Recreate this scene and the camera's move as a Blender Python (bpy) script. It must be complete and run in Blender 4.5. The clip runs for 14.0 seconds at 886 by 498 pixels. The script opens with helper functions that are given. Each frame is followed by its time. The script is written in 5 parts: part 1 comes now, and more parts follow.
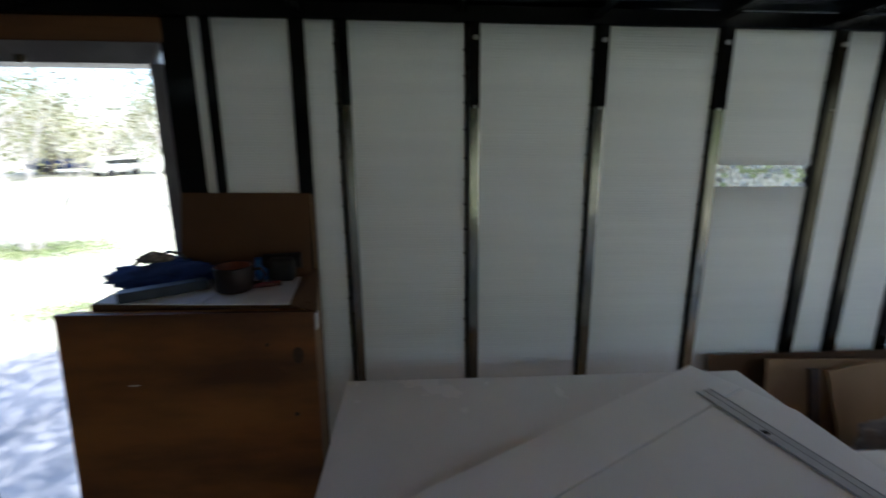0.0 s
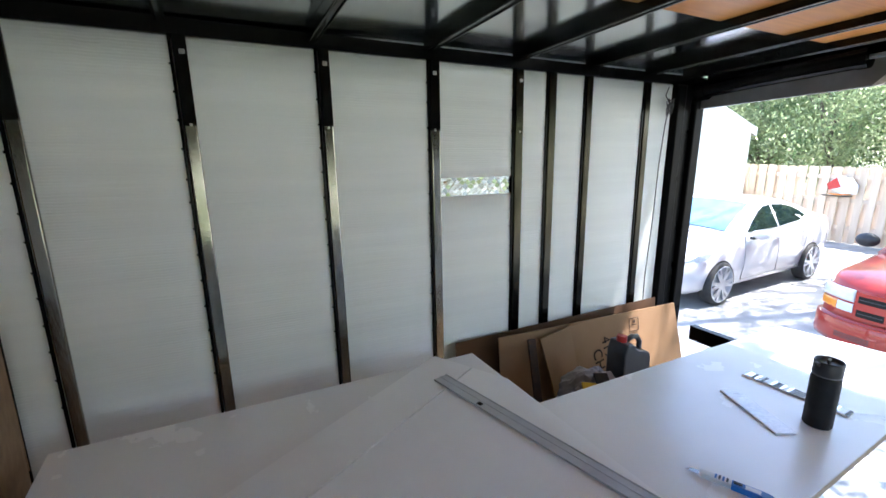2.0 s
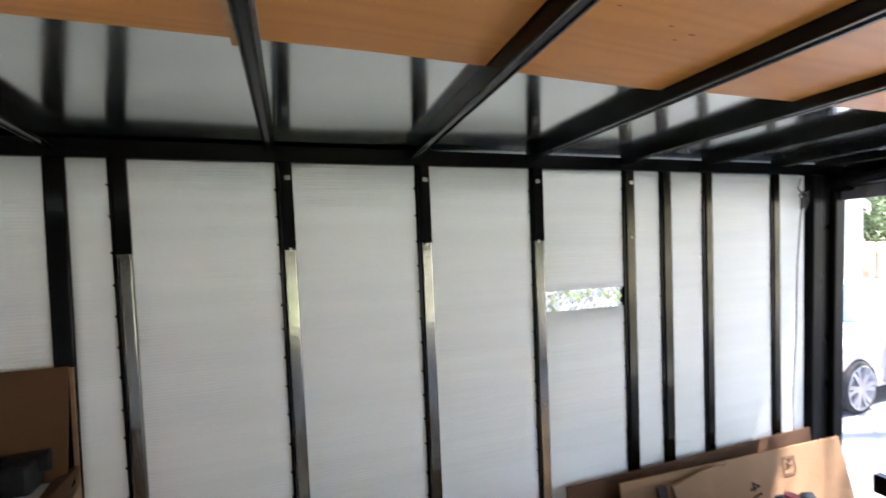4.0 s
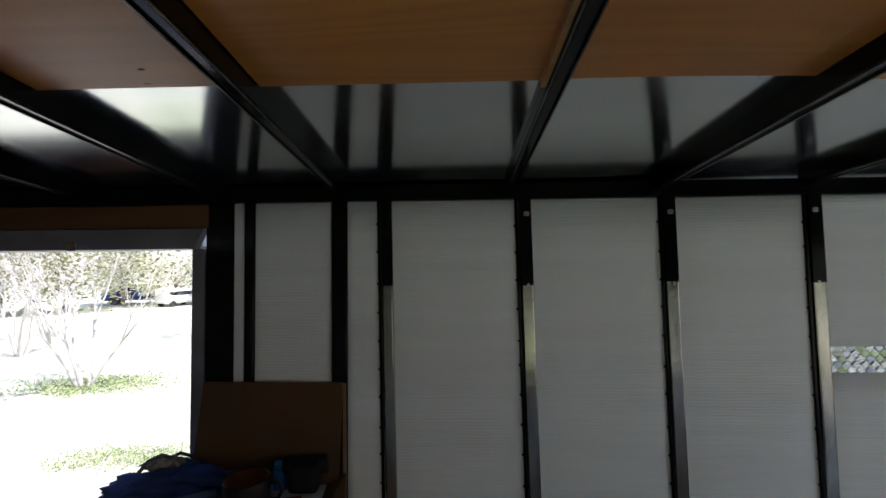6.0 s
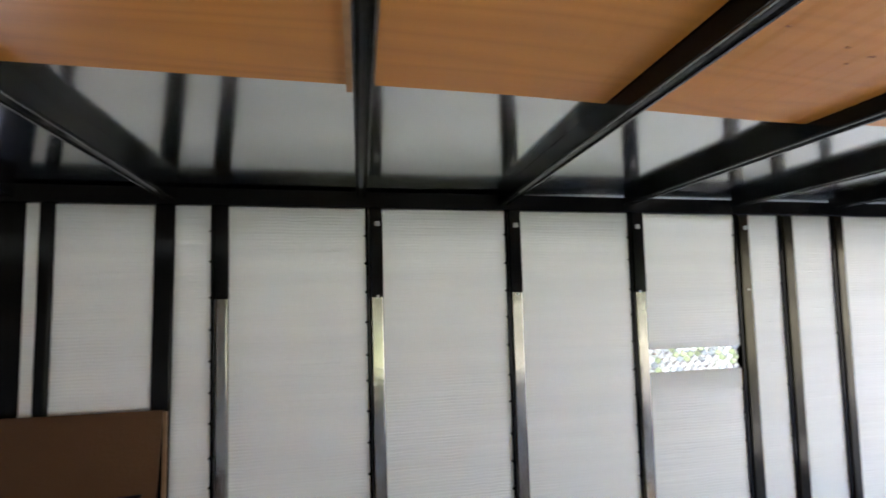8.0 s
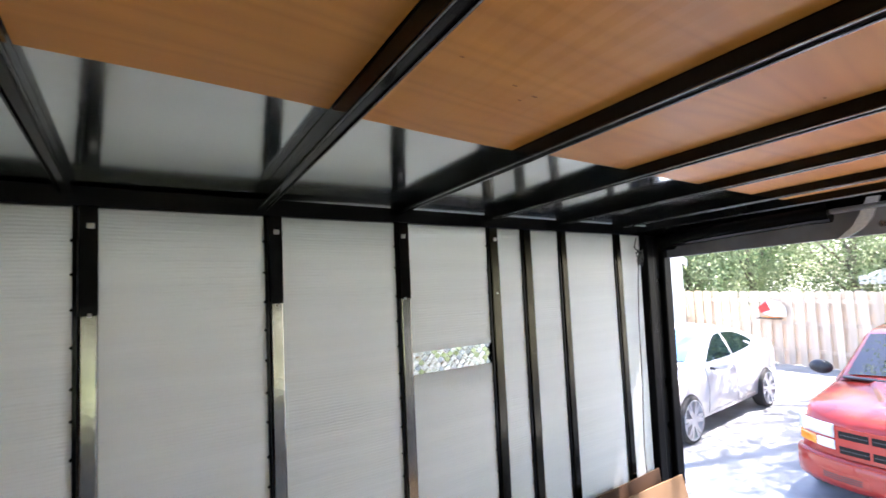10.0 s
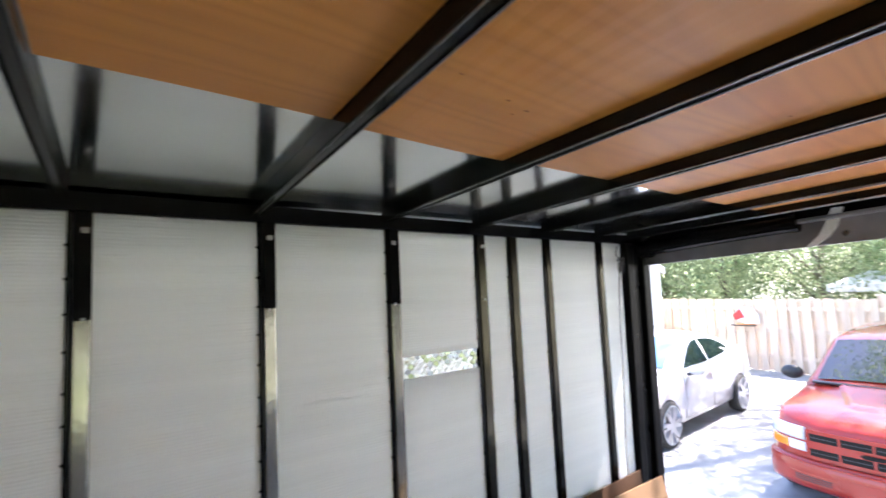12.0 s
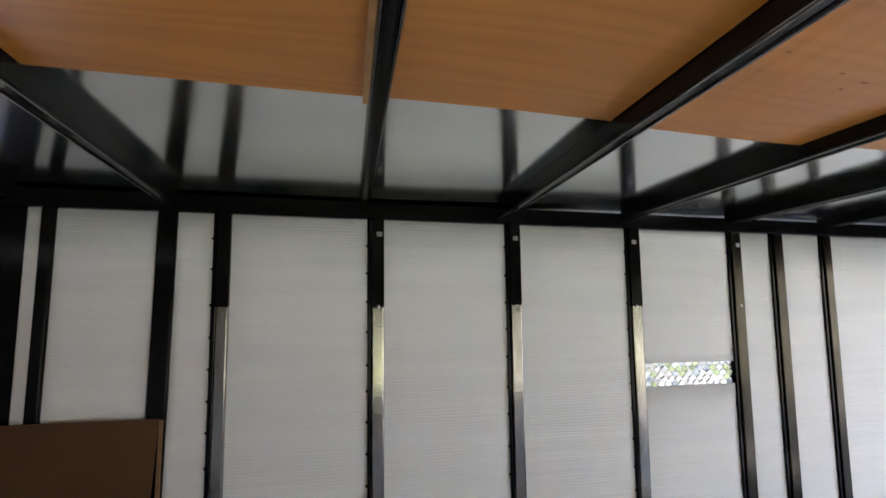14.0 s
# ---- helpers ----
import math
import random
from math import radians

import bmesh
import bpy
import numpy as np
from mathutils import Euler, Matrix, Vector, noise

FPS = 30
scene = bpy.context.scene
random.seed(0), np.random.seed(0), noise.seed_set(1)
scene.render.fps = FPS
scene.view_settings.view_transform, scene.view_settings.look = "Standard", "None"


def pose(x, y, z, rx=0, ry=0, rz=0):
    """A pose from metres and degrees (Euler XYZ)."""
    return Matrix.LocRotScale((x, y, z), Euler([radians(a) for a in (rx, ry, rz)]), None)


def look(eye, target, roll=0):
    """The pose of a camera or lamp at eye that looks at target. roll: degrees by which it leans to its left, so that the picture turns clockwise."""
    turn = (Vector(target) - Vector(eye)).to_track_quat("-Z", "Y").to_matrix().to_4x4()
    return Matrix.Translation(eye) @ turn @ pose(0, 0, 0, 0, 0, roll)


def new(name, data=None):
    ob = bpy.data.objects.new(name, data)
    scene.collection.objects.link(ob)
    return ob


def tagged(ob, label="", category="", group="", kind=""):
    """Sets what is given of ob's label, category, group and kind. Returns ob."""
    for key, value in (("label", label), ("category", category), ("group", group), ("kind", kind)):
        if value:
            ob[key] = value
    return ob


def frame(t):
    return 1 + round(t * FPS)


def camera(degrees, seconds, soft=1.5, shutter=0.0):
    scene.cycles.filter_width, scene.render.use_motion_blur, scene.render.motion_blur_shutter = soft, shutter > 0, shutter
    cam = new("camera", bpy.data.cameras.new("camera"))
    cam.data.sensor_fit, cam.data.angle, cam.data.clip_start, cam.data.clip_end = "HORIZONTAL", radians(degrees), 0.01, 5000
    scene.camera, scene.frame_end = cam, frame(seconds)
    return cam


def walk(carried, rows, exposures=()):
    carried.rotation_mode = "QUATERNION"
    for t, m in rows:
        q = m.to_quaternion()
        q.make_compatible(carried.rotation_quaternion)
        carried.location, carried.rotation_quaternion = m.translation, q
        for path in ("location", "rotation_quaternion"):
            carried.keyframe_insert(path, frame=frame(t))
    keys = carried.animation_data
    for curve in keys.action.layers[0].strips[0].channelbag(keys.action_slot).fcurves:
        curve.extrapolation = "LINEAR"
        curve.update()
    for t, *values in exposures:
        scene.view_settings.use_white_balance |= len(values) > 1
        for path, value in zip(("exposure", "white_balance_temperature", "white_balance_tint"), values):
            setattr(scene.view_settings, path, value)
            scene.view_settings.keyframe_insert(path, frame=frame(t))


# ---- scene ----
cam = camera(89.9, 14.0, shutter=0.5)
PATH = [
    (0, (-0.193, 0.067, 1.642), (-0.069, 2.007, 1.169), 0.3),
    (0.5, (-0.192, 0.075, 1.632), (0.382, 1.924, 1.128), 0.7),
    (1, (-0.165, 0.052, 1.646), (0.667, 1.801, 1.15), 2.0),
    (1.5, (-0.077, 0.018, 1.666), (0.811, 1.744, 1.183), 1.6),
    (2, (0.04, -0.024, 1.677), (0.935, 1.71, 1.24), 0.0),
    (4.5, (-0.021, 0.253, 1.806), (0.443, 2.198, 1.798), -1.3),
    (5, (-0.1, 0.278, 1.808), (0.132, 2.264, 1.848), -1.3),
    (5.5, (-0.17, 0.259, 1.81), (-0.147, 2.258, 1.874), -1.2),
    (6, (-0.204, 0.26, 1.801), (-0.265, 2.257, 1.885), -0.6),
    (6.5, (-0.163, 0.283, 1.804), (-0.276, 2.278, 1.882), -0.2),
    (7, (-0.106, 0.299, 1.807), (-0.135, 2.297, 1.89), -0.1),
    (7.5, (-0.066, 0.295, 1.808), (0.094, 2.286, 1.908), -0.3),
    (8, (-0.051, 0.288, 1.808), (0.322, 2.249, 1.925), -0.6),
    (8.5, (-0.008, 0.273, 1.807), (0.581, 2.18, 1.936), -0.9),
    (9, (0.044, 0.273, 1.807), (0.856, 2.096, 1.936), -1.3),
    (11.5, (0.124, 0.228, 1.791), (1.377, 1.777, 1.967), -2.1),
    (12, (0.065, 0.242, 1.794), (1.243, 1.848, 1.973), -1.8),
    (12.5, (0.0, 0.252, 1.806), (0.899, 2.03, 1.985), -0.8),
    (13, (-0.056, 0.249, 1.801), (0.582, 2.134, 2.0), -0.3),
    (13.5, (-0.103, 0.261, 1.815), (0.336, 2.204, 1.992), 0.4),
    (14, (-0.084, 0.282, 1.8), (0.331, 2.23, 1.98), 0.3),
]
EXPOSURES = [(0, 1.79, 5850, 14), (0.5, 2.49, 5850, 14), (1.0, 2.89, 5950, 15), (1.5, 2.94, 6000, 16), (2.2, 2.84, 6000, 16), (4.3, 3.44, 6160, 23), (5, 2.69, 6160, 22), (5.5, 1.61, 6060, 21), (6, 1.54, 6010, 20), (6.5, 1.49, 6010, 20), (7, 1.49, 6010, 20), (7.5, 2.69, 6110, 23), (8, 3.41, 6160, 25), (8.5, 3.36, 6210, 25), (9.2, 3.11, 6160, 24), (11.5, 3.06, 6160, 23), (12.5, 3.26, 6210, 24), (13, 3.51, 6260, 26), (13.5, 3.11, 6260, 26), (14, 3.06, 6260, 26)]
walk(cam, [(t, look(eye, target, roll)) for t, eye, target, roll in PATH], EXPOSURES)

# ---- light ----
SUN = Vector((0.50, -0.17, 0.98)).normalized()
world = bpy.data.worlds.new("world")
scene.world = world
world.use_nodes = True
wn = world.node_tree
sky = wn.nodes.new("ShaderNodeTexSky")
sky.sky_type = "NISHITA"
sky.sun_disc = False
sky.sun_elevation = math.asin(SUN.z)
sky.sun_rotation = math.atan2(SUN.x, SUN.y)
wn.links.new(sky.outputs[0], wn.nodes["Background"].inputs[0])
wn.nodes["Background"].inputs[1].default_value = 0.135
sun_data = bpy.data.lights.new("sun", "SUN")
sun_data.energy, sun_data.angle, sun_data.color = 4.2, radians(0.6), (1.0, 0.95, 0.87)
sun = new("sun", sun_data)
sun.matrix_world = look(SUN * 30, (0, 0, 0))


# ---- materials ----
def ramp_mix(nt, fac, a, b, lo=0.35, hi=0.65):
    r = nt.nodes.new("ShaderNodeValToRGB")
    r.color_ramp.elements[0].position, r.color_ramp.elements[1].position = lo, hi
    r.color_ramp.elements[0].color, r.color_ramp.elements[1].color = (*a, 1), (*b, 1)
    nt.links.new(fac, r.inputs[0])
    return r.outputs[0]


def mat(name, a, b=None, rough=0.6, metal=0.0, scale=(3, 3, 3), detail=6, bump=0.0, fine=60.0, spread=0.0, per_object=0.0, lo=0.35, hi=0.65, coat=0.0, spec=0.5):
    """Noise between two colours at one scale, fine grain in the relief and roughness at another."""
    m = bpy.data.materials.new(name)
    m.use_nodes = True
    nt = m.node_tree
    p = nt.nodes["Principled BSDF"]
    p.inputs["Roughness"].default_value, p.inputs["Metallic"].default_value = rough, metal
    p.inputs["Coat Weight"].default_value, p.inputs["Specular IOR Level"].default_value = coat, spec
    tc = nt.nodes.new("ShaderNodeNewGeometry")
    mp = nt.nodes.new("ShaderNodeMapping")
    mp.inputs["Scale"].default_value = scale
    nt.links.new(tc.outputs["Position"], mp.inputs[0])
    n1 = nt.nodes.new("ShaderNodeTexNoise")
    n1.inputs["Scale"].default_value, n1.inputs["Detail"].default_value = 1.0, detail
    nt.links.new(mp.outputs[0], n1.inputs[0])
    col = ramp_mix(nt, n1.outputs[0], a, b or a, lo, hi)
    if per_object:
        oi = nt.nodes.new("ShaderNodeObjectInfo")
        hsv = nt.nodes.new("ShaderNodeHueSaturation")
        mr = nt.nodes.new("ShaderNodeMapRange")
        mr.inputs["To Min"].default_value, mr.inputs["To Max"].default_value = 1 - per_object, 1 + per_object
        nt.links.new(oi.outputs["Random"], mr.inputs[0])
        nt.links.new(mr.outputs[0], hsv.inputs["Value"])
        nt.links.new(col, hsv.inputs["Color"])
        col = hsv.outputs[0]
    nt.links.new(col, p.inputs["Base Color"])
    n2 = nt.nodes.new("ShaderNodeTexNoise")
    n2.inputs["Scale"].default_value, n2.inputs["Detail"].default_value = fine, 4
    nt.links.new(mp.outputs[0], n2.inputs[0])
    if spread:
        mr2 = nt.nodes.new("ShaderNodeMapRange")
        mr2.inputs["To Min"].default_value, mr2.inputs["To Max"].default_value = max(0.02, rough - spread), rough + spread
        nt.links.new(n1.outputs[0], mr2.inputs[0])
        nt.links.new(mr2.outputs[0], p.inputs["Roughness"])
    if bump:
        bn = nt.nodes.new("ShaderNodeBump")
        bn.inputs["Strength"].default_value, bn.inputs["Distance"].default_value = bump, 0.004
        nt.links.new(n2.outputs[0], bn.inputs["Height"])
        nt.links.new(bn.outputs[0], p.inputs["Normal"])
    return m


M_FOAM = mat("white_foam_sheet", (0.782, 0.80, 0.785), (0.742, 0.76, 0.748), rough=0.55, spec=0.3, scale=(1.1, 1.1, 22), bump=0.34, fine=5.0, spread=0.08)
M_BLACK = mat("black_painted_steel", (0.003, 0.003, 0.0032), (0.006, 0.0058, 0.0056), spec=0.09, rough=0.12, scale=(5, 5, 5), bump=0.03, fine=30, spread=0.05)
M_BOW = mat("black_gloss_enamel", (0.003, 0.003, 0.0032), (0.006, 0.0058, 0.0056), spec=0.2, rough=0.13, scale=(5, 5, 5), bump=0.05, fine=30, spread=0.06)
M_GLINT = mat("lip_highlight_metal", (0.62, 0.62, 0.63), (0.22, 0.22, 0.23), rough=0.2, metal=1.0, scale=(9, 3, 9), spread=0.1)
M_POST = mat("dull_black_paint", (0.004, 0.004, 0.0042), (0.007, 0.0068, 0.0065), spec=0.04, rough=0.3, scale=(6, 6, 6), bump=0.15, fine=20, spread=0.1)
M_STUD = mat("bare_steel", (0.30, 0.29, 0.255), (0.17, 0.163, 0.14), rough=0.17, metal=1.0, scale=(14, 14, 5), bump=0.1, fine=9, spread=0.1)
M_STUD2 = mat("dark_steel", (0.040, 0.037, 0.028), (0.018, 0.017, 0.013), rough=0.2, metal=1.0, scale=(14, 14, 5), bump=0.08, fine=9, spread=0.08)
M_ROOF = mat("mill_aluminium", (0.66, 0.685, 0.70), (0.59, 0.615, 0.63), rough=0.135, metal=1.0, scale=(3, 5, 3), bump=0.05, fine=3, spread=0.03)
M_PLY = mat("lauan_plywood", (0.445, 0.163, 0.026), (0.655, 0.289, 0.056), rough=0.42, scale=(0.7, 9, 9), bump=0.12, fine=7, spread=0.1, per_object=0.08, lo=0.12, hi=0.88, detail=9)
M_DARKWOOD = mat("brown_stained_board", (0.13, 0.055, 0.016), (0.08, 0.032, 0.009), rough=0.6, scale=(3, 25, 25), bump=0.2, fine=5)
# darker copy of the cardboard, with shade put into its colour
M_CARD3 = mat("shaded_brown_cardboard", (0.10, 0.045, 0.015), (0.072, 0.031, 0.010), rough=0.85, scale=(3, 3, 3), bump=0.25, fine=45)
M_SLATE = mat("blue_grey_paint", (0.022, 0.034, 0.055), (0.014, 0.022, 0.038), rough=0.5, scale=(20, 20, 20), bump=0.15, fine=30)
# pale blue metal holds the sky's reflection in its base colour
M_SCREEN = mat("sky_reflection_windscreen", (0.22, 0.42, 0.52), (0.16, 0.33, 0.43), rough=0.06, metal=0.55, scale=(2, 2, 2), spec=0.8)
M_PINE = mat("pine_batten", (0.52, 0.30, 0.13), (0.40, 0.21, 0.08), rough=0.6, scale=(4, 30, 30), bump=0.2, fine=4)
M_CRATE = mat("stained_plywood", (0.27, 0.094, 0.019), (0.075, 0.025, 0.006), rough=0.5, scale=(2.0, 3, 7), bump=0.15, fine=9, spread=0.1)
M_KNOT = mat("wood_knot", (0.025, 0.011, 0.005), (0.06, 0.025, 0.010), rough=0.6, scale=(40, 40, 40))
M_PINKNOT = mat("brown_pin_knot", (0.22, 0.078, 0.014), (0.34, 0.13, 0.026), rough=0.6, scale=(60, 60, 60))
M_CARD = mat("cardboard", (0.29, 0.170, 0.088), (0.24, 0.138, 0.068), rough=0.85, scale=(3, 3, 3), bump=0.25, fine=45)
M_CARD2 = mat("cardboard_edge", (0.20, 0.115, 0.06), (0.26, 0.16, 0.085), rough=0.9, scale=(20, 20, 20))
M_TABLE = mat("white_melamine", (0.87, 0.875, 0.885), (0.84, 0.845, 0.855), rough=0.26, spec=0.55, scale=(5, 5, 5), bump=0.03, fine=60, spread=0.05)
M_SHEET = mat("white_panel_board", (0.86, 0.865, 0.87), (0.82, 0.825, 0.835), rough=0.36, scale=(6, 6, 6), bump=0.05, fine=50, spread=0.06)
M_CORE = mat("panel_core", (0.42, 0.33, 0.24), (0.34, 0.26, 0.18), rough=0.85, scale=(60, 60, 60))
M_ALU = mat("grey_aluminium", (0.52, 0.54, 0.57), (0.46, 0.48, 0.51), rough=0.38, metal=0.35, scale=(10, 10, 10), spread=0.06)
M_TRIM = mat("grey_door_trim", (0.24, 0.235, 0.25), (0.18, 0.175, 0.19), rough=0.45, metal=0.3, scale=(8, 8, 8), spread=0.08)
M_FLOOR = mat("plywood_floor", (0.30, 0.20, 0.11), (0.22, 0.14, 0.075), rough=0.6, scale=(2, 12, 12), bump=0.2, fine=8)
M_SKIN = mat("white_painted_skin", (0.75, 0.75, 0.74), (0.68, 0.68, 0.67), rough=0.4, scale=(2, 2, 2))
M_BLUE = mat("blue_cloth", (0.035, 0.075, 0.26), (0.018, 0.035, 0.13), rough=0.9, scale=(14, 14, 14), bump=0.6, fine=40)
M_CLOTH2 = mat("pale_plaid_lining", (0.30, 0.25, 0.20), (0.09, 0.08, 0.07), rough=0.9, scale=(60, 60, 60))
M_BLUEP = mat("blue_plastic", (0.02, 0.17, 0.50), (0.015, 0.13, 0.42), rough=0.35, scale=(20, 20, 20))
M_DARKP = mat("black_plastic", (0.016, 0.016, 0.018), (0.026, 0.026, 0.028), rough=0.42, scale=(30, 30, 30), bump=0.1, fine=50)
M_CUP = mat("matt_black_coating", (0.008, 0.008, 0.009), (0.013, 0.013, 0.014), spec=0.25, rough=0.48, scale=(50, 50, 50), bump=0.15, fine=60)
M_PEN = mat("dark_red_plastic", (0.11, 0.010, 0.012), (0.08, 0.008, 0.010), rough=0.4, scale=(30, 30, 30))
M_MUG = mat("dark_glazed_mug", (0.010, 0.006, 0.006), (0.018, 0.009, 0.008), spec=0.3, rough=0.5, scale=(30, 30, 30))
M_ORANGE = mat("orange_glaze", (0.22, 0.055, 0.014), (0.14, 0.035, 0.010), rough=0.3, scale=(30, 30, 30))
M_PAPER = mat("white_paper", (0.70, 0.71, 0.74), (0.60, 0.61, 0.64), rough=0.8, scale=(12, 12, 12))
M_RED = mat("red_plastic", (0.45, 0.02, 0.02), (0.36, 0.015, 0.02), rough=0.35, scale=(30, 30, 30))
M_YELLOW = mat("yellow_plastic", (0.62, 0.40, 0.03), (0.55, 0.34, 0.02), rough=0.5, scale=(30, 30, 30))
M_JUG = mat("grey_jug_plastic", (0.036, 0.041, 0.052), (0.052, 0.058, 0.07), rough=0.4, scale=(15, 15, 15), spread=0.08)
M_INK = mat("marker_ink", (0.02, 0.016, 0.014), None, rough=0.7, spec=0.12)
M_SILVERP = mat("silver_car_paint", (0.66, 0.65, 0.67), (0.62, 0.61, 0.63), rough=0.28, metal=0.2, scale=(2, 2, 2), coat=0.8)
M_REDP = mat("red_car_paint", (0.35, 0.021, 0.008), (0.28, 0.016, 0.006), rough=0.4, spec=0.25, scale=(2, 2, 2), coat=0.8, spread=0.05)
M_TYRE = mat("tyre_rubber", (0.02, 0.02, 0.021), (0.035, 0.034, 0.033), rough=0.85, scale=(20, 20, 20), bump=0.3, fine=30)
M_RIM = mat("alloy_rim", (0.55, 0.55, 0.57), (0.48, 0.48, 0.50), rough=0.3, metal=0.8, scale=(9, 9, 9))
M_CARGLASS = mat("tinted_car_glass", (0.002, 0.008, 0.012), (0.004, 0.013, 0.020), rough=0.03, scale=(2, 2, 2), spec=1.0)
M_LAMP = mat("headlight_lens", (0.65, 0.66, 0.66), (0.55, 0.56, 0.57), rough=0.12, scale=(25, 6, 25), coat=0.8)
M_AMBER = mat("amber_lens", (0.80, 0.28, 0.02), (0.70, 0.22, 0.015), rough=0.15, scale=(25, 25, 25), coat=0.7)
M_FENCE = mat("cedar_fence", (0.64, 0.54, 0.44), (0.55, 0.44, 0.34), rough=0.8, scale=(10, 10, 1.2), bump=0.3, fine=6, per_object=0.18)
M_HOUSE = mat("white_siding", (0.80, 0.79, 0.76), (0.74, 0.73, 0.70), rough=0.7, scale=(1, 1, 3))
M_SHINGLE = mat("grey_shingle", (0.20, 0.19, 0.18), (0.28, 0.27, 0.26), rough=0.9, scale=(6, 6, 6))
M_DRIVE = mat("concrete_drive", (0.35, 0.352, 0.355), (0.22, 0.222, 0.226), rough=0.9, scale=(1.6, 1.6, 1.6), bump=0.5, fine=40, detail=10)
M_GRASS = mat("lawn", (0.30, 0.31, 0.22), (0.42, 0.40, 0.31), rough=0.95, scale=(1.4, 1.4, 1.4), bump=1.0, fine=30, detail=10)
M_LAWN = mat("green_lawn", (0.14, 0.18, 0.085), (0.24, 0.255, 0.13), rough=0.95, scale=(1.4, 1.4, 1.4), bump=1.0, fine=30, detail=10)
M_BLADE = mat("grass_blades", (0.17, 0.24, 0.09), (0.30, 0.33, 0.16), rough=0.9, scale=(5, 5, 5))
M_LEAF = mat("tree_leaves", (0.13, 0.22, 0.10), (0.50, 0.57, 0.34), rough=0.5, scale=(1.1, 1.1, 1.1), per_object=0.25)
M_LEAF2 = mat("dry_tree_leaves", (0.20, 0.17, 0.09), (0.16, 0.19, 0.07), rough=0.7, scale=(1.5, 1.5, 1.5), per_object=0.2)
M_LEAF3 = mat("pale_olive_leaves", (0.38, 0.39, 0.24), (0.62, 0.60, 0.46), rough=0.6, scale=(0.9, 0.9, 0.9), per_object=0.3)
M_BARK = mat("grey_bark", (0.20, 0.17, 0.145), (0.13, 0.11, 0.09), rough=0.95, scale=(8, 8, 2), bump=0.8, fine=10)
M_PALEBARK = mat("pale_bark", (0.58, 0.54, 0.49), (0.46, 0.42, 0.37), rough=0.9, scale=(8, 8, 3), bump=0.4, fine=10)
M_FOIL = mat("embossed_foil", (0.62, 0.65, 0.63), (0.50, 0.54, 0.52), rough=0.16, metal=1.0, scale=(24, 24, 24), bump=0.5, fine=8, spread=0.05)
# green and blue reflections are put into the colour of some foil diamonds
M_FOILP = mat("foil_green_reflection", (0.38, 0.47, 0.26), (0.50, 0.57, 0.36), rough=0.28, metal=0.9, scale=(40, 40, 40), bump=0.4, fine=6)
M_FOILQ = mat("foil_blue_reflection", (0.44, 0.50, 0.54), (0.54, 0.59, 0.62), rough=0.28, metal=0.9, scale=(40, 40, 40), bump=0.4, fine=6)
M_CLIP = mat("galvanised_clip", (0.46, 0.45, 0.43), (0.36, 0.35, 0.33), rough=0.35, metal=0.7, scale=(60, 60, 60))
M_CHROME = mat("steel_ring", (0.65, 0.65, 0.66), None, rough=0.15, metal=1.0)
M_BUBBLE = mat("clear_plastic_pack", (0.84, 0.845, 0.86), (0.70, 0.71, 0.73), rough=0.15, scale=(90, 90, 90), coat=0.5)


def let_through(m, share):
    """Lets thin leaves pass some of the light that falls on their far side."""
    nt = m.node_tree
    p, out = nt.nodes["Principled BSDF"], nt.nodes["Material Output"]
    tr = nt.nodes.new("ShaderNodeBsdfTranslucent")
    mix = nt.nodes.new("ShaderNodeMixShader")
    mix.inputs[0].default_value = share
    src = p.inputs["Base Color"].links[0].from_socket
    nt.links.new(src, tr.inputs[0])
    nt.links.new(p.outputs[0], mix.inputs[1])
    nt.links.new(tr.outputs[0], mix.inputs[2])
    nt.links.new(mix.outputs[0], out.inputs[0])


for m_leaf in (M_LEAF, M_LEAF2, M_LEAF3):
    let_through(m_leaf, 0.55)


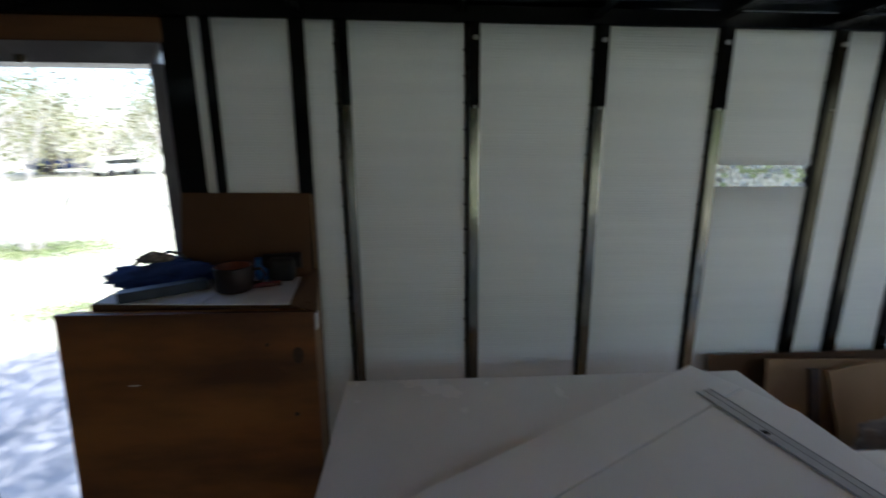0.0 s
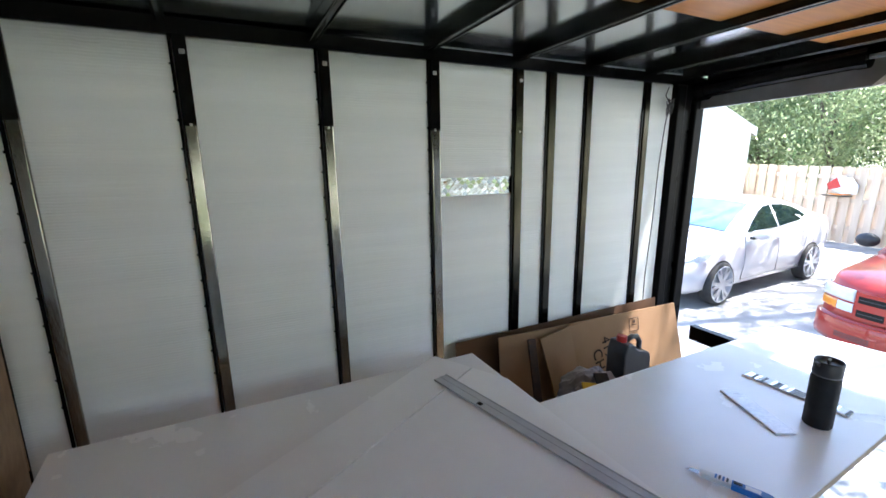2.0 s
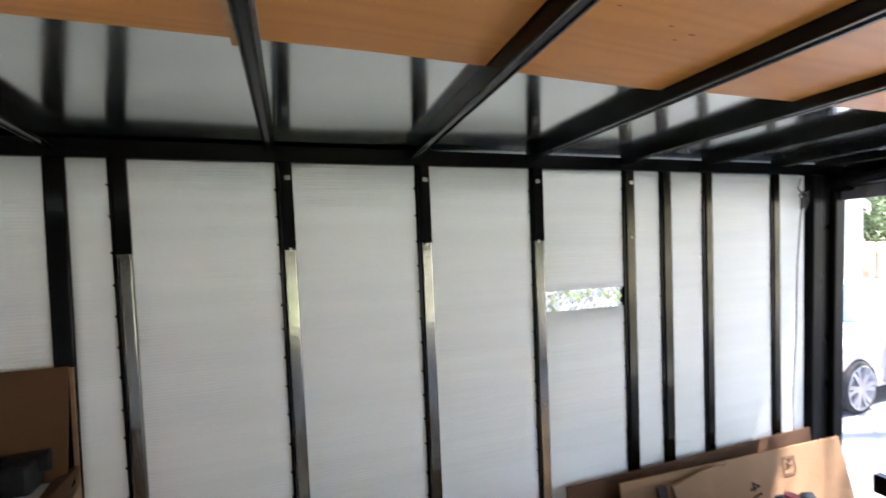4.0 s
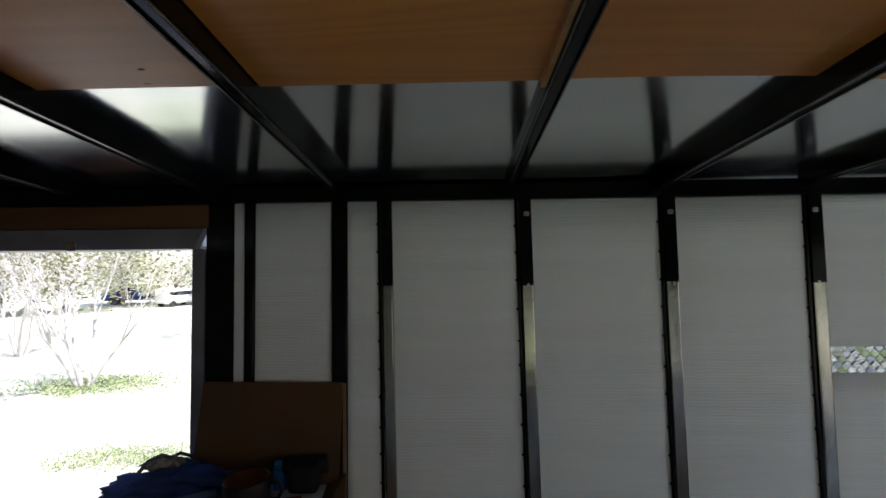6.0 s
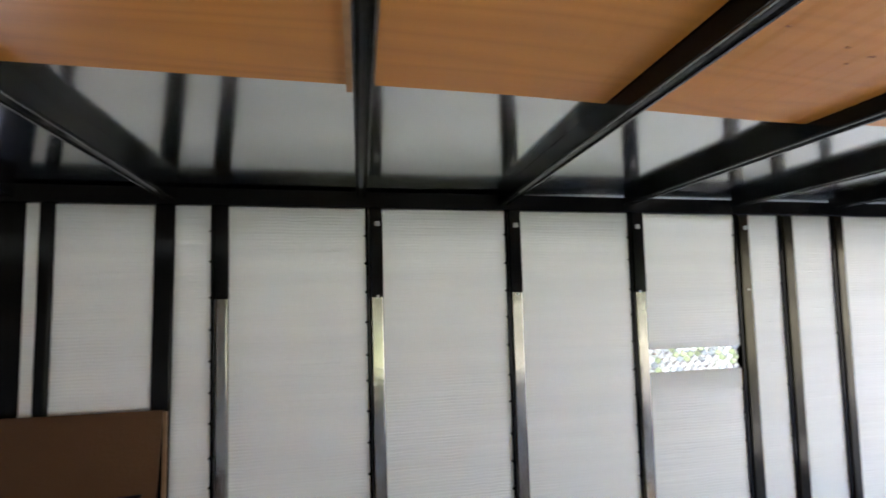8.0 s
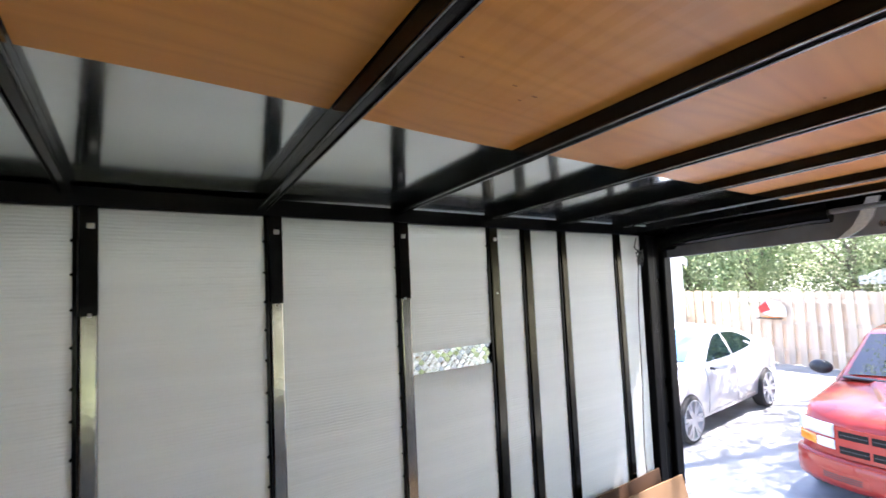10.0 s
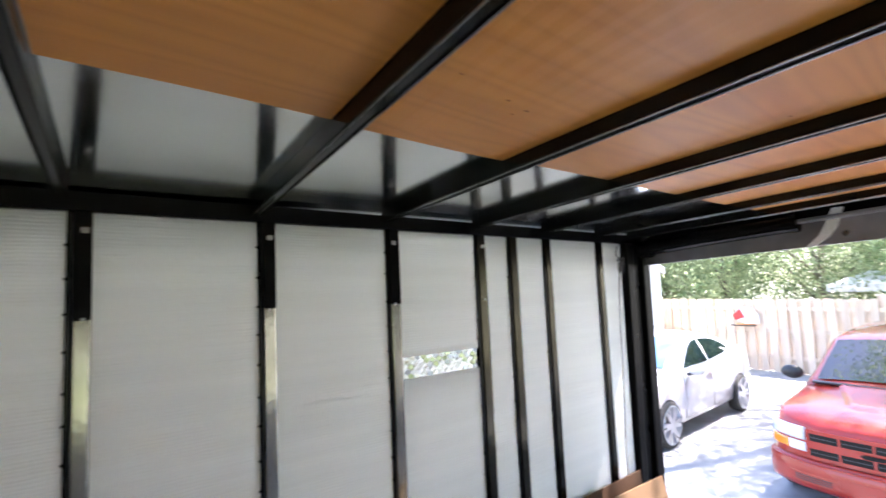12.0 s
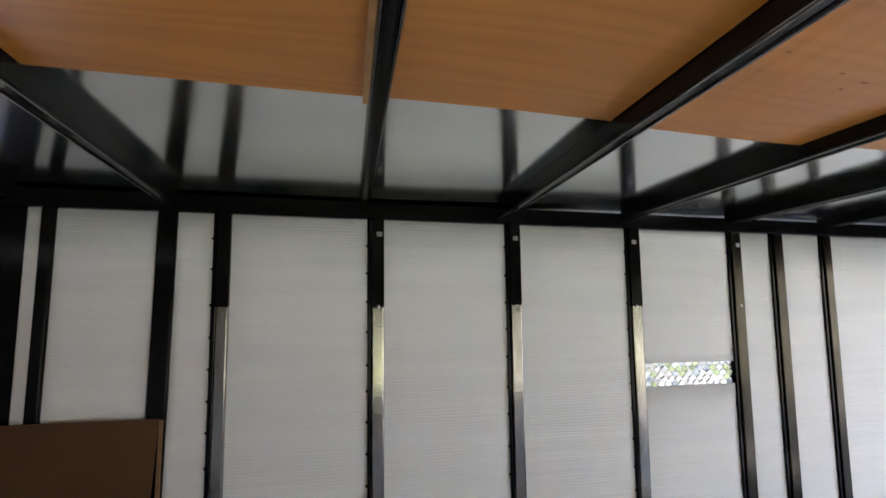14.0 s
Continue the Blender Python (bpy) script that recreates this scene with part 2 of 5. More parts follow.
def figure(m):
    """Long wavy growth lines along the plywood, over its broad streaks."""
    nt = m.node_tree
    p = nt.nodes["Principled BSDF"]
    src = p.inputs["Base Color"].links[0].from_socket
    ge = nt.nodes.new("ShaderNodeNewGeometry")
    oi = nt.nodes.new("ShaderNodeObjectInfo")
    ad = nt.nodes.new("ShaderNodeVectorMath")
    cx = nt.nodes.new("ShaderNodeCombineXYZ")
    ml = nt.nodes.new("ShaderNodeMath")
    ml.operation = "MULTIPLY"
    ml.inputs[1].default_value = 7.0
    nt.links.new(oi.outputs["Random"], ml.inputs[0])
    nt.links.new(ml.outputs[0], cx.inputs[1])
    nt.links.new(ge.outputs["Position"], ad.inputs[0])
    nt.links.new(cx.outputs[0], ad.inputs[1])
    mp = nt.nodes.new("ShaderNodeMapping")
    mp.inputs["Scale"].default_value = (0.28, 3.4, 0.0)
    nt.links.new(ad.outputs[0], mp.inputs[0])
    n = nt.nodes.new("ShaderNodeTexNoise")
    n.inputs["Scale"].default_value, n.inputs["Detail"].default_value = 1.3, 2.0
    nt.links.new(mp.outputs[0], n.inputs[0])
    rings = nt.nodes.new("ShaderNodeMath")
    rings.operation = "MULTIPLY"
    rings.inputs[1].default_value = 16.0
    nt.links.new(n.outputs[0], rings.inputs[0])
    fr = nt.nodes.new("ShaderNodeMath")
    fr.operation = "FRACT"
    nt.links.new(rings.outputs[0], fr.inputs[0])
    r = nt.nodes.new("ShaderNodeValToRGB")
    r.color_ramp.elements[0].color, r.color_ramp.elements[1].color = (0.84, 0.79, 0.74, 1), (1.08, 1.06, 1.02, 1)
    r.color_ramp.elements[0].position, r.color_ramp.elements[1].position = 0.0, 0.45
    e = r.color_ramp.elements.new(0.75)
    e.color = (1.0, 1.0, 1.0, 1)
    e = r.color_ramp.elements.new(1.0)
    e.color = (0.86, 0.81, 0.76, 1)
    nt.links.new(fr.outputs[0], r.inputs[0])
    mx = nt.nodes.new("ShaderNodeMixRGB")
    mx.blend_type = "MULTIPLY"
    mx.inputs[0].default_value = 0.5
    nt.links.new(src, mx.inputs[1])
    nt.links.new(r.outputs[0], mx.inputs[2])
    nt.links.new(mx.outputs[0], p.inputs["Base Color"])


figure(M_PLY)


def brushed(m, amount):
    """Rolling marks along the sheet, which smear what it mirrors across them."""
    nt = m.node_tree
    p = nt.nodes["Principled BSDF"]
    v = nt.nodes.new("ShaderNodeCombineXYZ")
    v.inputs[1].default_value = 1.0
    nt.links.new(v.outputs[0], p.inputs["Tangent"])
    p.inputs["Anisotropic"].default_value = amount


brushed(M_ROOF, 0.55)


def corrugated(m):
    """Fine uneven ribs across the foam sheet, stronger in some patches than in others."""
    nt = m.node_tree
    p = nt.nodes["Principled BSDF"]
    ge = nt.nodes.new("ShaderNodeNewGeometry")
    wv = nt.nodes.new("ShaderNodeTexWave")
    wv.bands_direction = "Z"
    for key, value in (("Scale", 36.0), ("Distortion", 3.0), ("Detail", 2.0), ("Detail Scale", 0.6)):
        wv.inputs[key].default_value = value
    nt.links.new(ge.outputs["Position"], wv.inputs[0])
    n = nt.nodes.new("ShaderNodeTexNoise")
    n.inputs["Scale"].default_value, n.inputs["Detail"].default_value = 3.2, 3.0
    nt.links.new(ge.outputs["Position"], n.inputs[0])
    r = nt.nodes.new("ShaderNodeMapRange")
    r.inputs["From Min"].default_value, r.inputs["From Max"].default_value = 0.40, 0.66
    nt.links.new(n.outputs[0], r.inputs[0])
    mu = nt.nodes.new("ShaderNodeMath")
    mu.operation = "MULTIPLY"
    nt.links.new(wv.outputs[1], mu.inputs[0])
    nt.links.new(r.outputs[0], mu.inputs[1])
    bn = nt.nodes.new("ShaderNodeBump")
    bn.inputs["Strength"].default_value, bn.inputs["Distance"].default_value = 0.22, 0.0022
    nt.links.new(mu.outputs[0], bn.inputs["Height"])
    nt.links.new(p.inputs["Normal"].links[0].from_socket, bn.inputs["Normal"])
    nt.links.new(bn.outputs[0], p.inputs["Normal"])


corrugated(M_FOAM)


# ---- mesh helpers ----
def part(name, bm, material, parent=None, label="", smooth=False):
    me = bpy.data.meshes.new(name)
    bmesh.ops.recalc_face_normals(bm, faces=bm.faces)
    bm.to_mesh(me)
    bm.free()
    if material:
        for m in (material if isinstance(material, (list, tuple)) else [material]):
            me.materials.append(m)
    if smooth:
        for p in me.polygons:
            p.use_smooth = True
    ob = new(name, me)
    if parent:
        ob.parent = parent
    if label:
        ob["label"] = label
    return ob


def empty(name, at=(0, 0, 0), label="", category="", group="", kind="", rz=0):
    ob = new(name)
    ob.matrix_basis = pose(*at, 0, 0, rz)
    return tagged(ob, label, category, group, kind)


def box(bm, x0, x1, y0, y1, z0, z1, bev=0.0, m=None):
    r = bmesh.ops.create_cube(bm, size=1.0)
    mm = Matrix.Translation(((x0 + x1) / 2, (y0 + y1) / 2, (z0 + z1) / 2)) @ Matrix.Diagonal((abs(x1 - x0), abs(y1 - y0), abs(z1 - z0), 1))
    bmesh.ops.transform(bm, matrix=mm, verts=r["verts"])
    if bev:
        es = list({e for v in r["verts"] for e in v.link_edges})
        out = bmesh.ops.bevel(bm, geom=es, offset=bev, segments=2, affect="EDGES", profile=0.5)
        vs = list({v for f in out["faces"] for v in f.verts} | {v for v in r["verts"] if v.is_valid})
    else:
        vs = r["verts"]
    if m:
        seen, todo = set(vs), list(vs)
        while todo:
            v = todo.pop()
            for e in v.link_edges:
                o = e.other_vert(v)
                if o not in seen:
                    seen.add(o)
                    todo.append(o)
        bmesh.ops.transform(bm, matrix=m, verts=list(seen))
    return bm


def boxm(*a, bev=0.0, m=None):
    return box(bmesh.new(), *a, bev=bev, m=m)


def turned(profile, n=28, close=True):
    """A lathe body about z from (radius, z) pairs."""
    bm = bmesh.new()
    rings = [[bm.verts.new((r * math.cos(2 * math.pi * i / n), r * math.sin(2 * math.pi * i / n), z)) for i in range(n)] for r, z in profile]
    for a, b in zip(rings, rings[1:]):
        for i in range(n):
            bm.faces.new((a[i], a[(i + 1) % n], b[(i + 1) % n], b[i]))
    if close:
        bm.faces.new(rings[0][::-1])
        bm.faces.new(rings[-1])
    return bm


def tube(points, r, n=8, taper=1.0):
    """A round bar along a line of points."""
    bm = bmesh.new()
    pts = [Vector(p) for p in points]
    rings = []
    for i, p in enumerate(pts):
        d = (pts[min(i + 1, len(pts) - 1)] - pts[max(i - 1, 0)]).normalized()
        u = d.orthogonal().normalized()
        if i:
            u = (pu - d * pu.dot(d)).normalized()
        pu = u
        w = d.cross(u)
        rr = r * (1 + (taper - 1) * i / (len(pts) - 1))
        rings.append([bm.verts.new(p + rr * (u * math.cos(2 * math.pi * k / n) + w * math.sin(2 * math.pi * k / n))) for k in range(n)])
    for a, b in zip(rings, rings[1:]):
        for k in range(n):
            bm.faces.new((a[k], a[(k + 1) % n], b[(k + 1) % n], b[k]))
    bm.faces.new(rings[0][::-1])
    bm.faces.new(rings[-1])
    return bm


def poly(points, normal, depth):
    """A flat outline of points, given thickness along normal."""
    bm = bmesh.new()
    f = bm.faces.new([bm.verts.new(p) for p in points])
    r = bmesh.ops.extrude_face_region(bm, geom=[f])
    bmesh.ops.translate(bm, vec=Vector(normal) * depth, verts=[v for v in r["geom"] if isinstance(v, bmesh.types.BMVert)])
    return bm


# ---- the trailer's shell ----
WALL, X0, X1, Y0 = 1.55, -3.0, 2.40, -0.95
GROUND = -0.55
RIDGE = 0.20


def roof_z(y, x):
    """Underside of the roof, which is pitched less towards the rear."""
    t = max(0.0, min(1.0, (x - 0.10) / 0.65))
    t = t * t * (3 - 2 * t)
    return 2.052 + 0.008 * t + (0.085 - 0.035 * t) * (WALL - RIDGE - abs(y - RIDGE))


part("floor", boxm(X0, X1, Y0 - 0.06, 1.66, -0.10, 0.0), M_FLOOR)
tagged(bpy.data.objects["floor"], "worn plywood floor of the trailer", "floor", kind="structure")

bm = bmesh.new()
ys = [-1.03, -1.02, RIDGE - 0.012, RIDGE, RIDGE + 0.012, 0.9, 1.67, 1.68]
xs = [X0 - 0.06, X0 - 0.05, -1.6, -0.53, 0.04] + [0.10 + 0.04 * i for i in range(17)] + [0.80, 1.6, X1 + 0.04, X1 + 0.05]
grid = [[[bm.verts.new((x, y, roof_z(y, x) + dz)) for y in ys] for x in xs] for dz in (0, 0.012)]
for i in range(len(xs) - 1):
    for j in range(len(ys) - 1):
        for g in grid:
            bm.faces.new((g[i][j], g[i + 1][j], g[i + 1][j + 1], g[i][j + 1]))
    for j in (0, len(ys) - 1):
        bm.faces.new((grid[0][i][j], grid[0][i + 1][j], grid[1][i + 1][j], grid[1][i][j]))
for i in (0, len(xs) - 1):
    for j in range(len(ys) - 1):
        bm.faces.new((grid[0][i][j], grid[0][i][j + 1], grid[1][i][j + 1], grid[1][i][j]))
tagged(part("ceiling", bm, M_ROOF, smooth=True), "shiny bare aluminium roof sheet seen from inside", "ceiling", kind="structure")

DOOR_L, DOOR_R, DOOR_T = -1.86, -0.992, 1.865
wall = empty("wall_north", (0, 0, 0), "trailer side wall of white foam panels between steel studs", "wall", kind="structure")
bm = bmesh.new()
box(bm, DOOR_R + 0.031, X1, 1.615, 1.66, -0.1, 2.049)
box(bm, X0, DOOR_L, 1.615, 1.66, -0.1, 2.044)
box(bm, DOOR_L, DOOR_R, 1.615, 1.66, DOOR_T + 0.012, 2.044)
part("outer_skin", bm, M_SKIN, wall)

# studs: name of the line, centre, width
STUDS = [(-0.819, 0.030), (-0.551, 0.046), (-0.413, 0.031), (-0.008, 0.034), (0.405, 0.034), (0.815, 0.036), (1.208, 0.040), (1.385, 0.040), (1.600, 0.036), (1.987, 0.038)]
RAIL_B = 2.0
rnd = random.Random(4)


def out_of_plumb(x):
    """How far a stud strays towards the rear for each metre below the top rail."""
    return 0.0 if x < -0.5 else 0.013 if x < -0.2 else 0.019 if x < 2.1 else 0.008


def leaning(bm, x):
    for v in bm.verts:
        v.co.x += out_of_plumb(x) * (RAIL_B - v.co.z)
    return bm


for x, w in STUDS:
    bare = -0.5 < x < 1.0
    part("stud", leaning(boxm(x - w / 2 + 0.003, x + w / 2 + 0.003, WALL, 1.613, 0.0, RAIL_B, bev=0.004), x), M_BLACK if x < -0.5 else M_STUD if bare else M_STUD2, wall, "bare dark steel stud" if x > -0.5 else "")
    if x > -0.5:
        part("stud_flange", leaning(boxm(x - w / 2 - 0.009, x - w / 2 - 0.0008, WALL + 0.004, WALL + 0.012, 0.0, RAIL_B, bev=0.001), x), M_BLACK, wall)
    # the top quarter metre of the bare studs is black
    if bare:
        part("stud_head", leaning(boxm(x - w / 2 + 0.0022, x + w / 2 + 0.0038, WALL - 0.0012, WALL + 0.012, 1.757 + rnd.uniform(-0.012, 0.012), RAIL_B, bev=0.0008), x), M_BLACK, wall, "black upper end of the stud")
edges = [(-0.868, 0.004)] + [(x, w) for x, w in STUDS] + [(2.178, 0.0)]


def foam(x0, x1, z0, z1):
    """A soft foam board with a slightly wavy face, cut to fit between its studs."""
    bm = bmesh.new()
    cuts = [0.0, 0.012, 0.2, 0.4, 0.6, 0.8, 0.988, 1.0]
    nx, nz = len(cuts) - 1, 14
    rows = []
    for i in range(nx + 1):
        col = []
        for j in range(nz + 1):
            z = z0 + (z1 - z0) * j / nz
            xl, xr = x0 + out_of_plumb(x0) * (RAIL_B - z), x1 + out_of_plumb(x1) * (RAIL_B - z)
            x = xl + (xr - xl) * cuts[i]
            e = 0.0 if 0 < i < nx else 0.001
            y = WALL + 0.011 + e + 0.0022 * noise.noise(Vector((x * 5, 3.1, z * 7)))
            col.append(bm.verts.new((x, y, z)))
        rows.append(col)
    for i in range(nx):
        for j in range(nz):
            bm.faces.new((rows[i][j], rows[i + 1][j], rows[i + 1][j + 1], rows[i][j + 1]))
    r = bmesh.ops.extrude_face_region(bm, geom=list(bm.faces))
    bmesh.ops.translate(bm, vec=(0, 0.038, 0), verts=[v for v in r["geom"] if isinstance(v, bmesh.types.BMVert)])
    return bm


for (xa, wa), (xb, wb) in zip(edges, edges[1:]):
    l, r = xa + wa / 2 + 0.001, xb - wb / 2 - 0.001
    if abs(xa - 0.815) < 0.01:
        part("foam_panel", foam(l, r, 0.02, 1.492), M_FOAM, wall, smooth=True)
        part("foam_panel", foam(l, r, 1.566, RAIL_B - 0.002), M_FOAM, wall, smooth=True)
        sh = out_of_plumb(xa) * (RAIL_B - 1.53)
        strip = part("foil_strip", boxm(l + sh, r + sh, WALL + 0.017, WALL + 0.023, 1.485, 1.575), M_FOIL, wall, "silver foil strip with a diamond embossed pattern")
        rd = random.Random(9)
        for iz in range(5):
            for ix in range(15):
                cx, cz = l + sh + 0.0145 + ix * 0.0262 + (iz % 2) * 0.0131, 1.4985 + iz * 0.0158
                if cx < r + sh - 0.014:
                    e, h = 0.0122, 0.0102
                    tx, tz = rd.uniform(-0.12, 0.12), rd.uniform(-0.15, 0.13)
                    at = lambda dx, dz: (cx + dx, WALL + 0.0142 + tx * dx + tz * dz, cz + dz)
                    part("embossed_diamond", poly([at(-e, 0), at(0, -h), at(e, 0), at(0, h)], (0, 1, 0), 0.0028), rd.choice((M_FOIL, M_FOIL, M_FOILP, M_FOILQ)), strip)
    else:
        part("foam_panel", foam(l, r, 0.02, RAIL_B - 0.002), M_FOAM, wall, smooth=True)

# screw heads down the studs and the bright clips at their tops
screw = None
for x, w in STUDS[2:]:
    for i in range(13):
        z = 0.93 + i * 0.083 + rnd.uniform(-0.008, 0.008)
        if screw is None:
            b = turned([(0.004, 0.0), (0.004, 0.0025), (0.002, 0.0045)], 8)
            bmesh.ops.rotate(b, cent=(0, 0, 0), matrix=Matrix.Rotation(math.pi / 2, 3, "X"), verts=b.verts)
            screw = part("screw", b, M_BLACK, wall)
            s = screw
        else:
            s = screw.copy()
            scene.collection.objects.link(s)
        s.location = (x - w / 2 - 0.010 + out_of_plumb(x) * (RAIL_B - z), WALL + 0.010, z)
for x in (-0.003, 0.408, 0.814, 1.213):
    c = part("clip", boxm(x - 0.005, x + 0.011, WALL - 0.004, WALL + 0.001, 1.948, 1.962, bev=0.003), M_CLIP, wall)
    part("clip", boxm(x + 0.001, x + 0.009, WALL - 0.004, WALL + 0.001, 1.746, 1.754, bev=0.002), M_CLIP, wall)

# door post, jamb and head of the side door
part("door_post", boxm(-0.960, -0.868, 1.575, 1.612, 0, RAIL_B, bev=0.003), M_BLACK, wall)
door = empty("door_1", (0, 0, 0), "open side doorway with grey metal trim", "doorway", kind="structure")
part("jamb", poly([(DOOR_R - 0.006, 1.50 + 0.07, 0), (DOOR_R + 0.030, 1.57, 0), (DOOR_R + 0.030, 1.66, 0), (DOOR_R - 0.006, 1.66, 0)], (0, 0, 1), DOOR_T), M_TRIM, door)
part("jamb", boxm(DOOR_L - 0.03, DOOR_L + 0.006, 1.57, 1.66, 0, DOOR_T, bev=0.003), M_TRIM, door)
part("head_trim", poly([(DOOR_L - 0.04, 1.562, DOOR_T), (DOOR_R + 0.003, 1.562, DOOR_T), (DOOR_R + 0.031, 1.562, DOOR_T + 0.060), (DOOR_L - 0.08, 1.562, DOOR_T + 0.062)], (0, 1, 0), 0.03), M_TRIM, door)
part("head_trim", boxm(DOOR_L, DOOR_R, 1.594, 1.67, DOOR_T, DOOR_T + 0.010), M_TRIM, door)
part("header_board", boxm(DOOR_L - 0.05, DOOR_R + 0.04, 1.572, 1.610, DOOR_T + 0.064, RAIL_B - 0.001, bev=0.003), M_DARKWOOD, door, "brown stained header board")
part("latch", boxm(-1.372, -1.342, 1.55, 1.562, DOOR_T - 0.004, DOOR_T + 0.022, bev=0.004), M_CHROME, door)

# top rails and roof bows
frame_ob = empty("roof_frame", (0, 0, 0), "black steel roof bows and top rails", "roof frame", kind="structure")
part("top_rail", boxm(X0, X1, WALL, 1.615, RAIL_B, 2.047, bev=0.003), M_BLACK, frame_ob)
part("top_rail", boxm(X0, X1, Y0 - 0.02, Y0 + 0.045, RAIL_B, 2.02, bev=0.003), M_BLACK, frame_ob)
RIBS = [-2.5, -2.1, -1.70, -1.30, -0.90, -0.535, -0.045, 0.372, 0.787, 1.182, 1.575, 1.962, 2.24]
HW = 0.0145


def bow_depth(x):
    """The bow over the bench is a shallow one."""
    return 0.025 if -0.2 < x < 0.1 else 0.041 if x < 0.5 else 0.035


for x in RIBS:
    bm = bmesh.new()
    DEEP = bow_depth(x)
    half = [(HW, 0.001), (HW, DEEP - 0.003), (HW - 0.001, DEEP - 0.0008), (HW - 0.0025, DEEP), (HW - 0.004, DEEP - 0.0012), (HW - 0.005, DEEP - 0.0034), (HW - 0.006, DEEP - 0.0012), (HW - 0.0075, DEEP - 0.0006), (HW - 0.009, DEEP - 0.0022)]
    sect = [(-dx, dz) for dx, dz in half] + half[::-1]
    rows = [[bm.verts.new((x + dx, y, roof_z(y, x) - dz)) for dx, dz in sect] for y in (Y0 + 0.046, RIDGE, WALL - 0.001)]
    for p, q in zip(rows, rows[1:]):
        for k in range(len(sect)):
            bm.faces.new((p[k], p[(k + 1) % len(sect)], q[(k + 1) % len(sect)], q[k]))
    bm.faces.new(rows[0][::-1])
    bm.faces.new(rows[-1])
    bow = part("roof_bow", bm, M_BOW, frame_ob)
    # bright metal beads put the highlights of the black lips into colour
    for dx in (-HW + 0.0026, HW - 0.0026):
        part("lip_highlight", tube([(x + dx, y, roof_z(y, x) - DEEP - 0.0002) for y in (Y0 + 0.05, RIDGE, WALL - 0.004)], 0.0021, 8), M_GLINT, bow, "bright metal strip put in for the lip highlight", smooth=True)
ply = empty("plywood_ceiling", (0, 0, 0), "thin reddish plywood fitted between the roof bows", "plywood", kind="structure")
PLY_Y = 0.955
for a, b in zip(RIBS[2:], RIBS[3:]):
    l, r = a + HW + 0.003, b - HW - 0.003
    bm = bmesh.new()
    e = rnd.uniform(-0.006, 0.006)
    py, px = (-0.86, RIDGE, PLY_Y + e), [l + (r - l) * i / 10 for i in range(11)]
    g = [[[bm.verts.new((x, y, roof_z(y, x) - 0.003 - dz)) for y in py] for x in px] for dz in (0, 0.004)]
    for i in range(10):
        for j in range(2):
            for h in g:
                bm.faces.new((h[i][j], h[i + 1][j], h[i + 1][j + 1], h[i][j + 1]))
        for j in (0, 2):
            bm.faces.new((g[0][i][j], g[0][i + 1][j], g[1][i + 1][j], g[1][i][j]))
    for i in (0, 10):
        for j in range(2):
            bm.faces.new((g[0][i][j], g[0][i][j + 1], g[1][i][j + 1], g[1][i][j]))
    part("plywood_panel", bm, M_PLY, ply)
# lit edge of the plywood by the bow, its brightness put into pale wood
bm = bmesh.new()
v = [bm.verts.new((x, y, roof_z(y, x) - 0.0065 - dz)) for dz in (0, 0.014) for x in (-0.069, -0.0605) for y in (RIDGE + 0.01, PLY_Y - 0.004)]
for q in ((0, 1, 3, 2), (4, 6, 7, 5), (0, 2, 6, 4), (1, 5, 7, 3), (0, 4, 5, 1), (2, 3, 7, 6)):
    bm.faces.new([v[k] for k in q])
part("lit_ply_edge", bm, M_PINE, ply)
for kx, ky, kr in ((0.572, 0.739, 0.004), (0.625, 0.750, 0.005), (0.612, 0.771, 0.003), (0.458, 0.719, 0.003), (-0.671, 0.896, 0.004), (-0.690, 0.937, 0.005), (0.268, 0.950, 0.003), (1.103, 0.511, 0.005)):
    kb = turned([(kr, 0.0), (kr * 0.9, 0.0006)], 10)
    bmesh.ops.transform(kb, matrix=Matrix.Translation((kx, ky, roof_z(ky, kx) - 0.0078)) @ Matrix.Diagonal((1.4, 0.45, 1, 1)), verts=kb.verts)
    part("pin_knot", kb, M_PINKNOT, ply)

# the other walls
south = empty("wall_south", (0, 0, 0), "trailer side wall with a long serving hatch opening", "wall", kind="structure")
WX0, WX1, WZ0, WZ1 = -0.55, 1.60, 0.98, 1.66
bm = bmesh.new()
for q in ((X0, WX0, -0.1, 2.03), (WX1, X1, -0.1, 2.03), (WX0, WX1, -0.1, WZ0), (WX0, WX1, WZ1, 2.03)):
    box(bm, q[0], q[1], Y0 - 0.06, Y0, q[2], q[3])
part("wall_panel", bm, M_FOAM, south)
part("hatch_header", boxm(X0, WX1 + 0.64, Y0 + 0.002, Y0 + 0.045, WZ1 - 0.03, RAIL_B - 0.002, bev=0.004), M_BLACK, south, "black steel header over the hatch")
# unseen wall, given the floor's brown to cut bounced light at this end
tagged(part("wall_west", boxm(X0 - 0.06, X0, Y0 - 0.06, 1.66, -0.1, 2.15), M_FLOOR), "unseen front wall of the trailer, brown to dim the left end", "wall", kind="structure")

# rear opening: post, head with its spring tube
rear = empty("rear_frame", (0, 0, 0), "black steel frame of the open rear ramp doorway", "door frame", kind="structure")
part("corner_post", boxm(2.20, 2.26, 1.535, 1.612, -0.1, 2.0, bev=0.006), M_POST, rear)
part("corner_post", boxm(2.264, 2.325, 1.548, 1.612, -0.1, 2.0, bev=0.006), M_POST, rear)
part("corner_post", boxm(2.329, X1, 1.525, 1.70, -0.1, 2.045, bev=0.008), M_POST, rear)
part("corner_post", boxm(2.25, X1, Y0 - 0.06, Y0 + 0.08, -0.1, 2.0, bev=0.008), M_POST, rear)


